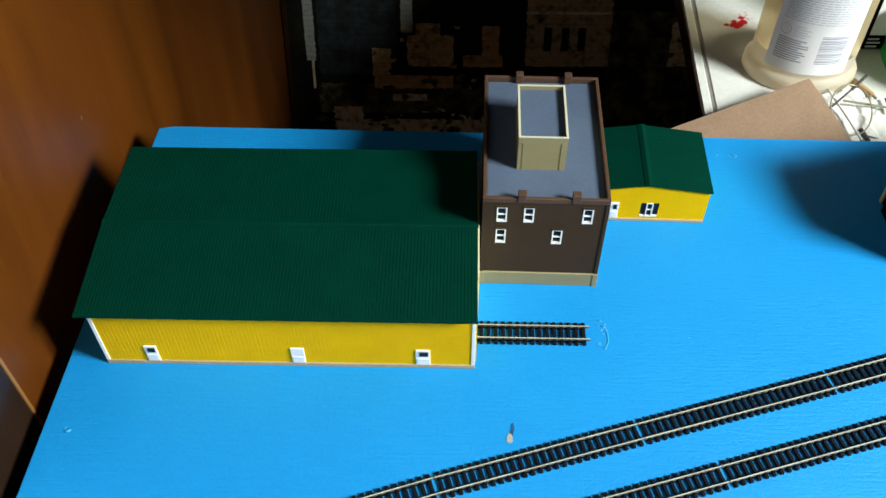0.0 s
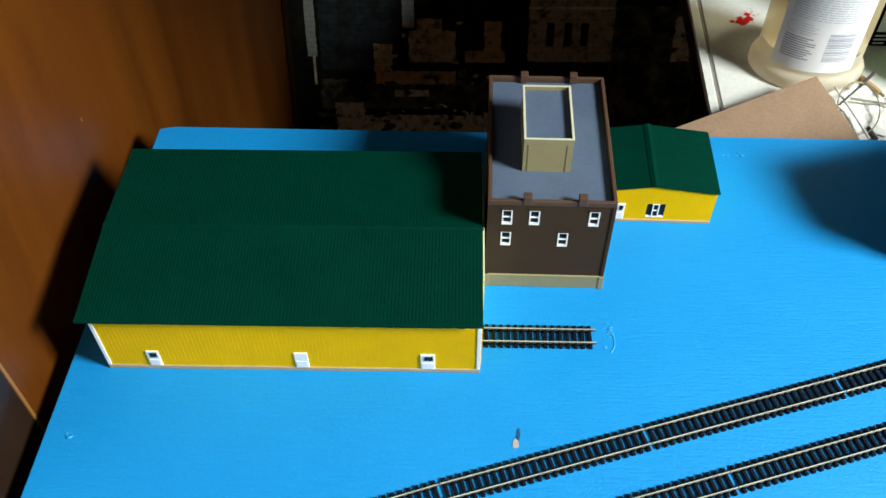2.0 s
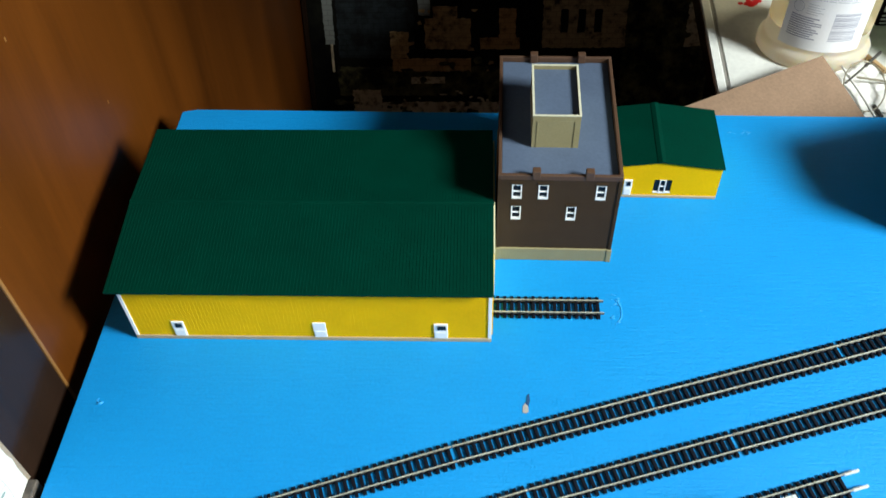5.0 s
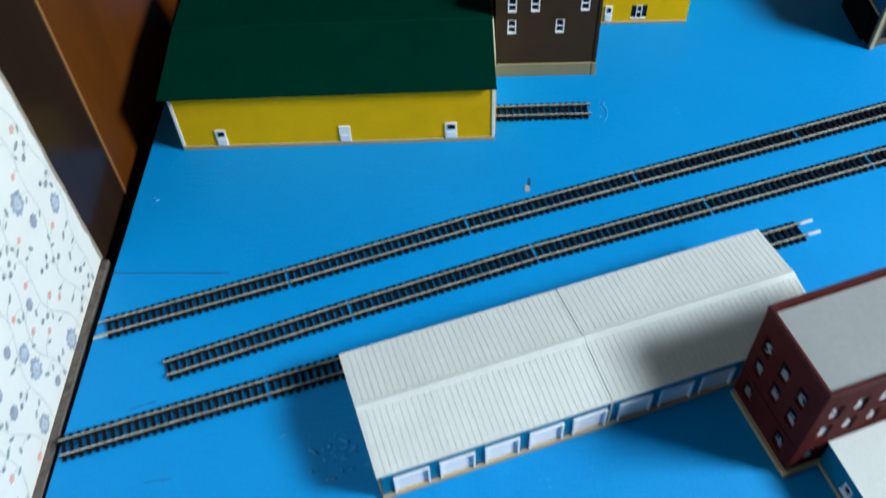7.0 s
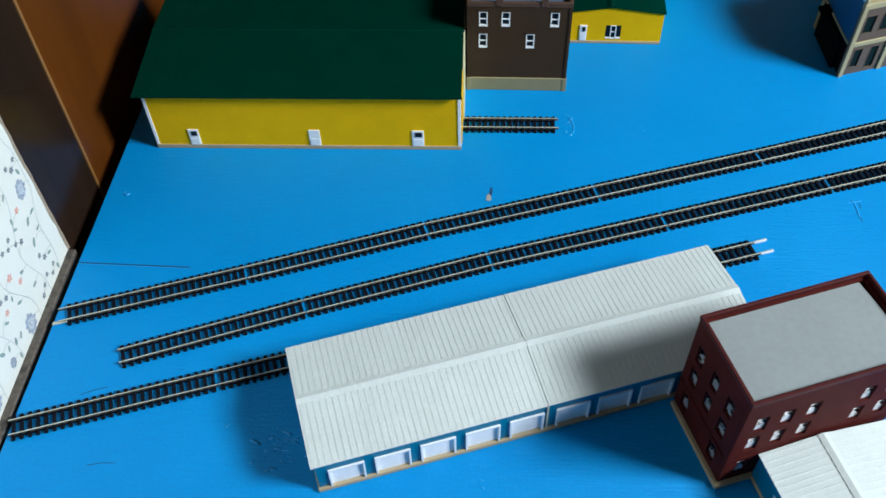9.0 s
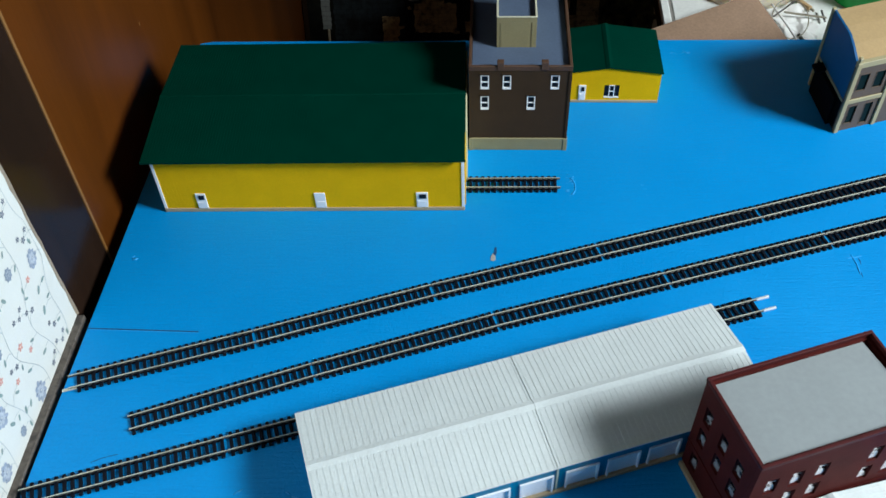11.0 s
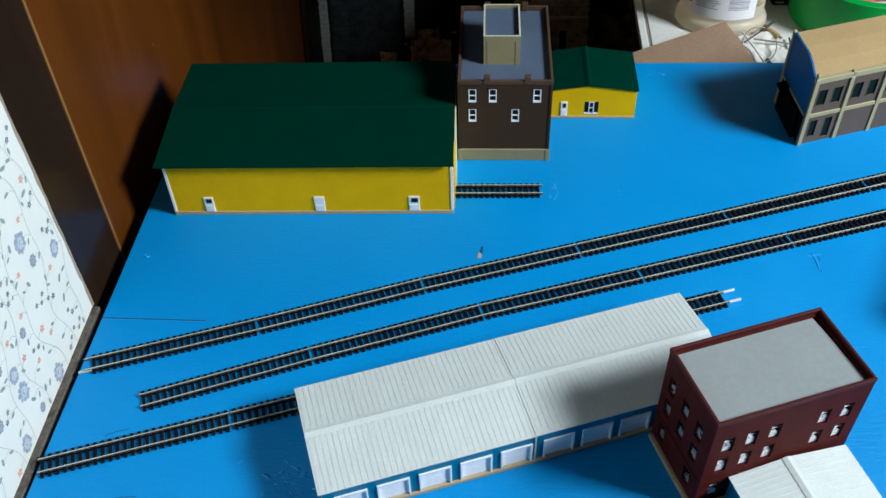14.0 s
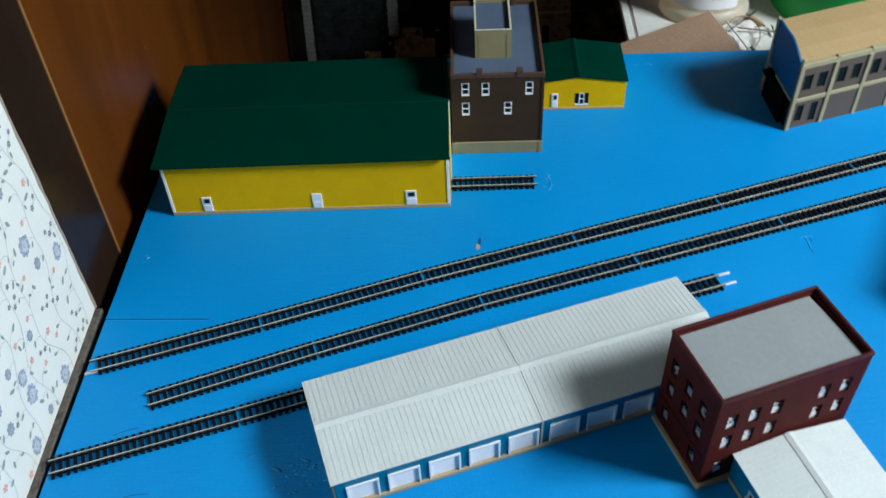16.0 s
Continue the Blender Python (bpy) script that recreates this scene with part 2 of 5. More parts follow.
M_INKRED = paint("salmon_print", (0.70, 0.36, 0.30), 0.85, 0.2, 1200, 150, 0.0)
M_INKGREEN = paint("grey_green_print", (0.26, 0.35, 0.33), 0.85, 0.25, 1200, 150, 0.0)
M_INKSTEM = paint("pale_stem_print", (0.47, 0.52, 0.52), 0.85, 0.2, 1200, 150, 0.0)
M_DRESSER = paint("white_gloss_dresser_paint", (0.69, 0.70, 0.655), 0.3, 0.08, 260, 22, 0.06)
M_GROOVE = paint("darker_groove_paint", (0.25, 0.24, 0.21), 0.6, 0.2)
M_REDSPOT = paint("dried_red_paint", (0.55, 0.02, 0.02), 0.4, 0.3, 500, 120, 0.3)
M_ROOMWALL = paint("dull_room_wall", (0.032, 0.032, 0.032), 0.9, 0.05, 300, 5, 0.1)
M_FLOOR = veneer("dark_room_floor", (0.03, 0.02, 0.013), (0.07, 0.045, 0.03), 0.6)
M_CEIL = paint("room_ceiling_paint", (0.10, 0.10, 0.10), 0.9, 0.04, 300, 5, 0.1)
M_POSTER = print_ink("black_poster_print", (0.012, 0.012, 0.008), (0.003, 0.003, 0.003), 0.55, 14.0)
M_CHIP = paint("bare_wood_chip", (0.36, 0.35, 0.33), 0.8, 0.2)
M_CHIPDARK = paint("dark_gouge", (0.008, 0.06, 0.17), 0.8, 0.3)
M_BLUERIDGE = paint("raised_blue_paint_blob", (0.035, 0.33, 0.74), 0.4, 0.1, 900, 90, 0.4)


# ---- building helpers ----
def part(name, bm, material, parent, label="", smooth=False):
    """Links a bmesh (or raw geometry) as one mesh object under a thing or part."""
    me = bpy.data.meshes.new(name)
    if isinstance(bm, tuple):
        me.from_pydata(bm[0], [], bm[1])
    else:
        bm.to_mesh(me)
        bm.free()
    me.materials.append(material)
    if smooth:
        me.polygons.foreach_set("use_smooth", [True] * len(me.polygons))
    ob = new(name, me)
    ob.parent = parent
    if label:
        tagged(ob, label)
    return ob


def thing(name, m, label, category, group="", kind=""):
    ob = new(name)
    ob.empty_display_size = 0.01
    ob.matrix_world = m
    return tagged(ob, label, category, group, kind)


def box(x0, x1, y0, y1, z0, z1, bevel=0.0, bm=None):
    bm = bm or bmesh.new()
    r = bmesh.ops.create_cube(bm, size=1.0)
    for v in r["verts"]:
        v.co = Vector(((x0 + x1) / 2 + v.co.x * (x1 - x0), (y0 + y1) / 2 + v.co.y * (y1 - y0), (z0 + z1) / 2 + v.co.z * (z1 - z0)))
    if bevel:
        edges = list({e for v in r["verts"] for e in v.link_edges})
        bmesh.ops.bevel(bm, geom=edges, offset=bevel, segments=1, affect="EDGES", profile=0.7)
    return bm


def prism(outline, y0, y1, bm=None):
    """A solid of an outline in x and z, from y0 to y1."""
    bm = bm or bmesh.new()
    a = [bm.verts.new((x, y0, z)) for x, z in outline]
    b = [bm.verts.new((x, y1, z)) for x, z in outline]
    bm.faces.new(a)
    bm.faces.new(b[::-1])
    for i in range(len(a)):
        j = (i + 1) % len(a)
        bm.faces.new((a[j], a[i], b[i], b[j]))
    bmesh.ops.recalc_face_normals(bm, faces=bm.faces)
    return bm


def slab(outline, z0, z1):
    """A flat sheet of an outline in x and y, from z0 to z1."""
    bm = bmesh.new()
    a = [bm.verts.new((x, y, z0)) for x, y in outline]
    b = [bm.verts.new((x, y, z1)) for x, y in outline]
    bm.faces.new(a)
    bm.faces.new(b)
    for i in range(len(a)):
        j = (i + 1) % len(a)
        bm.faces.new((a[i], a[j], b[j], b[i]))
    bmesh.ops.recalc_face_normals(bm, faces=bm.faces)
    return bm


def lathe(profile, segments=40, close=False):
    """A turned body from (radius, height) pairs."""
    verts, faces = [], []
    n = len(profile)
    for k in range(segments):
        a = 2 * math.pi * k / segments
        verts += [(r * math.cos(a), r * math.sin(a), z) for r, z in profile]
    for k in range(segments):
        l = (k + 1) % segments
        for i in range(n if close else n - 1):
            j = (i + 1) % n
            faces.append((k * n + i, l * n + i, l * n + j, k * n + j))
    return verts, faces


def tube(points, radius, sides=6, closed=False):
    """A round wire along points."""
    pts = [Vector(p) for p in points]
    verts, faces = [], []
    n = len(pts)
    for i, p in enumerate(pts):
        q = (pts[min(i + 1, n - 1)] - pts[max(i - 1, 0)]).normalized()
        side = q.cross(Vector((0, 0, 1)) if abs(q.z) < 0.9 else Vector((1, 0, 0))).normalized()
        up = side.cross(q)
        for k in range(sides):
            a = 2 * math.pi * k / sides
            verts.append(p + radius * (math.cos(a) * side + math.sin(a) * up))
    for i in range(n - 1):
        for k in range(sides):
            l = (k + 1) % sides
            faces.append((i * sides + k, i * sides + l, (i + 1) * sides + l, (i + 1) * sides + k))
    faces += [tuple(range(sides))[::-1], tuple(range((n - 1) * sides, n * sides))]
    return [tuple(v) for v in verts], faces


def spline(points, steps=6):
    """Catmull-Rom through points."""
    p = [Vector(q) for q in points]
    p = [p[0]] + p + [p[-1]]
    out = []
    for i in range(1, len(p) - 2):
        for s in range(steps):
            t = s / steps
            a, b, c, d = p[i - 1], p[i], p[i + 1], p[i + 2]
            out.append(0.5 * ((2 * b) + (c - a) * t + (2 * a - 5 * b + 4 * c - d) * t * t + (3 * b - a - 3 * c + d) * t ** 3))
    return out + [p[-2]]


def relief(xs, zs, height, back):
    """A wall sheet facing -y. height(x, z) gives how far each cell stands proud of y = 0 (None: an opening); back: its depth."""
    xs, zs = sorted(set(round(x, 6) for x in xs)), sorted(set(round(z, 6) for z in zs))
    nx, nz = len(xs) - 1, len(zs) - 1
    d = [[height((xs[i] + xs[i + 1]) / 2, (zs[j] + zs[j + 1]) / 2) for j in range(nz)] for i in range(nx)]
    verts, faces = [], []

    def quad(*p):
        k = len(verts)
        verts.extend(p)
        faces.append((k, k + 1, k + 2, k + 3))

    def depth(i, j):
        if 0 <= i < nx and 0 <= j < nz and d[i][j] is not None:
            return -d[i][j]
        return back

    for i in range(nx):
        x0, x1 = xs[i], xs[i + 1]
        for j in range(nz):
            z0, z1 = zs[j], zs[j + 1]
            y = depth(i, j)
            if d[i][j] is None:
                continue
            quad((x0, y, z0), (x1, y, z0), (x1, y, z1), (x0, y, z1))
            quad((x0, back, z0), (x0, back, z1), (x1, back, z1), (x1, back, z0))
            for other, p, q in ((depth(i - 1, j), (x0, z1), (x0, z0)), (depth(i + 1, j), (x1, z0), (x1, z1)),
                                (depth(i, j - 1), (x0, z0), (x1, z0)), (depth(i, j + 1), (x1, z1), (x0, z1))):
                if other > y + 1e-7:
                    quad((p[0], y, p[1]), (p[0], other, p[1]), (q[0], other, q[1]), (q[0], y, q[1]))
    return verts, faces


def ribs(a, b, pitch, width):
    """Cuts along a length for raised ribs, and the test for one."""
    n = max(1, round((b - a) / pitch))
    step = (b - a) / n
    cuts = [a, b]
    for i in range(n):
        c = a + (i + 0.5) * step
        cuts += [c - width / 2, c + width / 2]
    return cuts, lambda x: abs(((x - a) % step) - step / 2) < width / 2


def ribbed_wall(x0, x1, z0, z1, pitch, width, high, thick, openings=()):
    cuts, on = ribs(x0, x1, pitch, width)
    zs = [z0, z1]
    for a, b, c, d in openings:
        cuts += [a, b]
        zs += [c, d]

    def height(x, z):
        if any(a < x < b and c < z < d for a, b, c, d in openings):
            return None
        return high if on(x) else 0.0
    return relief(cuts, zs, height, thick)


def flat_wall(x0, x1, z0, z1, thick, openings=(), bands=()):
    """A plain wall with openings; bands: (x0, x1, z0, z1, proud)."""
    xs, zs = [x0, x1], [z0, z1]
    for a, b, c, d, *_ in (*openings, *bands):
        xs += [a, b]
        zs += [c, d]

    def height(x, z):
        if any(a < x < b and c < z < d for a, b, c, d in openings):
            return None
        return max([e for a, b, c, d, e in bands if a < x < b and c < z < d] or [0.0])
    return relief(xs, zs, height, thick)


def moved(geometry, m):
    return [tuple(m @ Vector(v)) for v in geometry[0]], geometry[1]


def slope(x0, x1, p, q, pitch, width, high, thick):
    """A ribbed roof sheet from the eave (y, z) p to the ridge q, the ribs running up it."""
    run = Vector((0, q[0] - p[0], q[1] - p[1]))
    cuts, on = ribs(x0, x1, pitch, width)
    g = relief(cuts, [0, run.length], lambda x, z: high if on(x) else 0.0, thick)
    up = run.normalized()
    out = Vector((1, 0, 0)).cross(up)
    if out.z < 0:
        out = -out
    return [tuple(Vector((v[0], p[0], p[1])) + up * v[2] - out * v[1]) for v in g[0]], g[1]


def gable(x, half, y0, yr, y1, eave, ridge, thick, opening=None):
    """A gable end wall in the plane x: a prism in y and z."""
    bm = bmesh.new()
    outline = [(y0, 0.0), (y1, 0.0), (y1, eave), (yr, ridge), (y0, eave)]
    a = [bm.verts.new((x, y, z)) for y, z in outline]
    b = [bm.verts.new((x + thick, y, z)) for y, z in outline]
    bm.faces.new(a)
    bm.faces.new(b)
    for i in range(5):
        j = (i + 1) % 5
        bm.faces.new((a[i], a[j], b[j], b[i]))
    bmesh.ops.recalc_face_normals(bm, faces=bm.faces)
    return bm

I4 = Matrix.Identity(4)


def sash_window(parent, x0, x1, z0, z1, m=I4, bar=0.0009, frame_mat=None, pane_mat=None, mid=True, upright=False, depth=0.0012, sill=True, inset=0.0, foot=1.3):
    """A small moulded window: frame with its bars, a sill and the pane behind it. Faces -y of m."""
    frame_mat, pane_mat = frame_mat or M_WHITE, pane_mat or M_GLASS
    bm = bmesh.new()
    y0, y1 = -0.0003 + inset, depth
    box(x0, x0 + bar, y0, y1, z0, z1, bm=bm)
    box(x1 - bar, x1, y0, y1, z0, z1, bm=bm)
    box(x0 + bar, x1 - bar, y0, y1, z0, z0 + bar * foot, bm=bm)
    box(x0 + bar, x1 - bar, y0, y1, z1 - bar, z1, bm=bm)
    if mid:
        zm = (z0 + z1) / 2
        box(x0 + bar, x1 - bar, y0 + 0.0002, y1, zm - bar * 0.4, zm + bar * 0.4, bm=bm)
    if upright:
        xm = (x0 + x1) / 2
        box(xm - bar * 0.4, xm + bar * 0.4, y0 + 0.0001, y1, z0 + bar, z1 - bar, bm=bm)
    bm.transform(m)
    w = part("window", bm, frame_mat, parent)
    pane = box(x0 + bar * 0.5, x1 - bar * 0.5, depth - 0.0004, depth + 0.0002, z0 + bar * 0.5, z1 - bar * 0.5)
    pane.transform(m)
    part("pane", pane, pane_mat, w)
    if sill:
        s = box(x0 - 0.0006, x1 + 0.0006, -0.0012, 0.0004, z0 - 0.0009, z0, 0.0002)
        s.transform(m)
        part("sill", s, frame_mat, w)
    return w


def small_door(parent, x0, x1, z0, z1, light=True, m=I4):
    bm = box(x0, x1, -0.0008, 0.0006, z0, z1, 0.0002)
    box(x0 + 0.0008, x1 - 0.0008, -0.0011, -0.0007, z0 + 0.001, z0 + (z1 - z0) * 0.45, bm=bm)
    bm.transform(m)
    d = part("door", bm, M_WHITE, parent)
    if light:
        p = box(x0 + 0.0022, x1 - 0.0012, -0.0012, -0.0004, z1 - 0.0055, z1 - 0.0016)
        p.transform(m)
        part("pane", p, M_GLASS, d)
    return d


# ---- the room ----
def room():
    FL, CE = -0.75, 1.95
    X0, X1, Y0, Y1 = -0.90, 1.45, -1.7, 1.30

    def flat(name, bm, mat, label, category):
        return tagged(part(name, bm, mat, None), label, category, kind="structure")
    flat("floor", box(X0, X1, Y0, Y1, FL - 0.05, FL), M_FLOOR, "dark wooden floor of the room", "floor")
    flat("ceiling", box(X0, X1, Y0, Y1, CE, CE + 0.05), M_CEIL, "plain dull grey room ceiling", "ceiling")
    flat("wall_back", box(X0 - 0.1, X1 + 0.1, Y1, Y1 + 0.1, FL - 0.05, CE + 0.05), M_ROOMWALL, "plain dull wall behind the table", "wall")
    flat("wall_front", box(X0 - 0.1, X1 + 0.1, Y0 - 0.1, Y0, FL - 0.05, CE + 0.05), M_ROOMWALL, "plain dull wall of the room", "wall")
    flat("wall_far_left", box(X0 - 0.1, X0, Y0, Y1, FL - 0.05, CE + 0.05), M_ROOMWALL, "plain dull wall of the room", "wall")
    # the right wall with its high window opening
    wy, wz, hw, hh = LIGHT_AT.y, LIGHT_AT.z, 0.275, 0.25
    g = flat_wall(Y0, Y1, FL - 0.05, CE + 0.05, 0.1, openings=[(wy - hw, wy + hw, wz - hh, wz + hh)])
    g = moved(g, Matrix.Translation((X1 + 0.02, 0, 0)) @ Matrix.Rotation(radians(90), 4, "Z") @ Matrix.Scale(-1, 4, (0, 1, 0)))
    flat("wall_right", g, M_ROOMWALL, "plain dull wall with a high window", "wall")
    fr = bmesh.new()
    x0, x1 = X1 + 0.04, X1 + 0.09
    for a, b, c, d in ((-hw, -hw + 0.03, -hh, hh), (hw - 0.03, hw, -hh, hh), (-hw + 0.03, hw - 0.03, -hh, -hh + 0.03), (-hw + 0.03, hw - 0.03, hh - 0.03, hh)):
        box(x0, x1, wy + a, wy + b, wz + c, wz + d, bm=fr)
    # unseen block added to keep the window light off the poster
    poster_shade = box(0.86, X1 - 0.002, 0.31, Y1 - 0.002, FL, CE)
    flat("wall_poster_shade", poster_shade, M_ROOMWALL, "plain dull wall block added out of view to shade the poster", "wall")
    # unseen box added to darken the rear of the cabinet's veneer
    flat("wall_veneer_shade", box(0.24, 0.66, 0.26, Y1 - 0.002, 0.47, CE), M_ROOMWALL, "plain dull box added out of view to shade the cabinet side", "wall")
    flat("window_1", fr, M_WHITE, "small high window with a white frame", "window")


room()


def wallpapered_wall():
    """A partition with floral paper that ends at the cabinet; the print is thin ink on the paper."""
    root = tagged(new("wall_left"), "white wallpapered wall with small blue flowers", "wall", kind="structure")
    # its face turns a little with the board's edge
    m = Matrix.Translation((-0.2465, 0.1690, 0)) @ Matrix.Rotation(radians(-PAPER_TURN), 4, "Z")
    root.matrix_world = m
    part("plaster", box(-0.05, -0.0006, -1.5, -0.001, -0.75, 1.6), M_ROOMWALL, root)
    part("wallpaper", box(-0.0006, 0.0, -0.42, 0.0, -0.0012, 0.50), M_PAPER, root)
    part("dado_rail", box(-0.0006, 0.0052, -0.28, -0.0005, -0.06, -0.0013, 0.0006), M_RAILWOOD, root, "grey-brown painted rail under the paper")
    # torn, curling edge of the paper beside the dark wood
    rng = random.Random(5)
    verts, faces = [], []
    for i in range(64):
        z = -0.0010 + i * 0.008
        w = 0.0005 + 0.0014 * rng.random()
        verts += [(0.0001, -w, z), (0.0006 + 0.0006 * rng.random(), 0.0005, z)]
        if i:
            k = 2 * i
            faces.append((k - 2, k - 1, k + 1, k))
    part("torn_edge", (verts, faces), M_PAPEREDGE, root, "frayed grey-brown edge of the wallpaper")
    ink = {k: ([], []) for k in ("blue", "slate", "mist", "pale", "dark", "red", "green", "stem")}

    def blob(kind, y, z, a, b, turn, n=7, lift=0.0002):
        v, f = ink[kind]
        k = len(v)
        for i in range(n):
            t = 2 * math.pi * i / n
            dy, dz = a * math.cos(t), b * math.sin(t)
            v.append((lift, y + dy * math.cos(turn) - dz * math.sin(turn), z + dy * math.sin(turn) + dz * math.cos(turn)))
        f.append(tuple(range(k, k + n)))

    def stroke(kind, pts, w):
        v, f = ink[kind]
        for (y0, z0), (y1, z1) in zip(pts, pts[1:]):
            d = Vector((z0 - z1, y1 - y0)).normalized() * w
            k = len(v)
            v += [(0.00016, y0 + d.x, z0 + d.y), (0.00016, y0 - d.x, z0 - d.y), (0.00016, y1 - d.x, z1 - d.y), (0.00016, y1 + d.x, z1 + d.y)]
            f.append((k, k + 1, k + 2, k + 3))

    def ruffled(y, z, r):
        # a full bloom: scalloped outer petals, a paler broken ring, a small dark eye
        t0 = rng.random() * 6
        n = rng.choice((9, 10, 11))
        for i in range(n):
            t = t0 + 2 * math.pi * i / n
            q = rng.uniform(0.52, 0.72)
            blob("blue", y + q * 0.92 * r * math.cos(t), z + q * 1.15 * r * math.sin(t), rng.uniform(0.30, 0.44) * r, rng.uniform(0.22, 0.34) * r, t + rng.uniform(-0.4, 0.4), 8, 0.00020 + 0.00001 * (i % 3))
        for i in range(7):
            t = t0 + 0.3 + 2 * math.pi * i / 7
            blob("mist", y + 0.36 * r * math.cos(t), z + 0.42 * r * math.sin(t), 0.24 * r, 0.17 * r, t, 7, 0.00026)
            if i % 2:
                blob("dark", y + 0.60 * r * math.cos(t), z + 0.68 * r * math.sin(t), 0.13 * r, 0.07 * r, t, 6, 0.00028)
        blob("blue", y, z, 0.22 * r, 0.22 * r, 0, 7, 0.00027)
        blob("pale", y + 0.06 * r, z, 0.10 * r, 0.09 * r, 0, 6, 0.00030)

    def round_bloom(y, z, r):
        blob("slate", y, z, 0.80 * r, 0.95 * r, 0, 11, 0.00020)
        for i in range(8):
            t = 2 * math.pi * i / 8
            blob("slate", y + 0.74 * r * math.cos(t), z + 0.86 * r * math.sin(t), 0.26 * r, 0.20 * r, t, 7, 0.00021)
            blob("mist", y + 0.44 * r * math.cos(t + 0.3), z + 0.50 * r * math.sin(t + 0.3), 0.13 * r, 0.10 * r, t, 6, 0.00026)
        blob("mist", y, z - 0.1 * r, 0.16 * r, 0.13 * r, 0, 6, 0.00026)

    def star(kind, y, z, r):
        t0 = rng.random() * 6
        for i in range(5):
            t = t0 + 2 * math.pi * i / 5
            blob(kind, y + 0.52 * r * math.cos(t), z + 0.52 * r * math.sin(t), 0.46 * r, 0.30 * r, t, 7, 0.0002 + 0.00001 * i)
        blob("pale", y, z, 0.16 * r, 0.16 * r, 0, 6, 0.00028)

    def leaf(y, z, size, turn):
        blob("green", y, z, size, size * 0.44, turn, 8, 0.00018)
        blob("green", y + 0.35 * size * math.cos(turn), z + 0.35 * size * math.sin(turn), size * 0.5, size * 0.36, turn + 0.5, 6, 0.00019)

    taken = []

    def free(y, z, r):
        if y > -0.004 - r or z < -0.001 + 0.8 * r or any((y - a) ** 2 + (z - b) ** 2 < (r + c + 0.0012) ** 2 for a, b, c in taken):
            return False
        taken.append((y, z, r))
        return True

    # trailing sprays up the wall, with blooms on short curved stalks
    for col in range(15):
        yc = -0.010 - col * 0.0250 + rng.uniform(-0.003, 0.003)
        phase = rng.random() * 6
        pts = [(yc + 0.0075 * math.sin(i * 0.16 + phase) + 0.003 * math.sin(i * 0.41), 0.000 + i * 0.004) for i in range(122)]
        stroke("stem", [p for p in pts if p[0] < -0.004], 0.00022)
        for i in range(1, len(pts) - 1, 2):
            y, z = pts[i]
            side = 1 if (i // 2) % 2 else -1
            reach = rng.uniform(0.006, 0.0135)
            ey, ez = y + side * reach, z + rng.uniform(-0.001, 0.007)
            c = rng.random()
            big = rng.uniform(0.0056, 0.0074) if c < 0.15 else rng.uniform(0.0034, 0.0046) if c < 0.40 else rng.uniform(0.0024, 0.0032)
            if not free(ey, ez, big):
                continue
            stroke("stem", [(y, z), (y + 0.35 * (ey - y), z + 0.6 * (ez - z) + 0.0012), (ey, ez)], 0.00020)
            if c < 0.15:
                ruffled(ey, ez, big)
            elif c < 0.40:
                round_bloom(ey, ez, big)
            elif c < 0.60:
                star("dark", ey, ez, big * 0.85)
                for k in (-1, 1):
                    qy, qz = ey + k * rng.uniform(0.003, 0.006), ez + rng.uniform(0.003, 0.006)
                    if free(qy, qz, 0.0020):
                        star("dark", qy, qz, 0.0021)
                        stroke("stem", [(ey, ez), (qy, qz)], 0.00018)
            elif c < 0.76:
                star("red", ey, ez, big)
            else:
                leaf(ey, ez, big * 1.1, rng.random() * 6)
            for k in range(2):
                ly, lz = (y + ey) / 2 + rng.uniform(-0.004, 0.004), (z + ez) / 2 + rng.uniform(-0.004, 0.004)
                if free(ly, lz, 0.0018):
                    leaf(ly, lz, rng.uniform(0.0018, 0.0030), rng.random() * 6)
    for kind, mat in (("blue", M_INKBLUE), ("slate", M_INKSLATE), ("mist", M_INKMIST), ("pale", M_PAPER), ("dark", M_INKDARK), ("red", M_INKRED), ("green", M_INKGREEN), ("stem", M_INKSTEM)):
        tagged(part("floral_print", ink[kind], mat, root), kind="stuff")


PAPER_TURN = 1.5
wallpapered_wall()


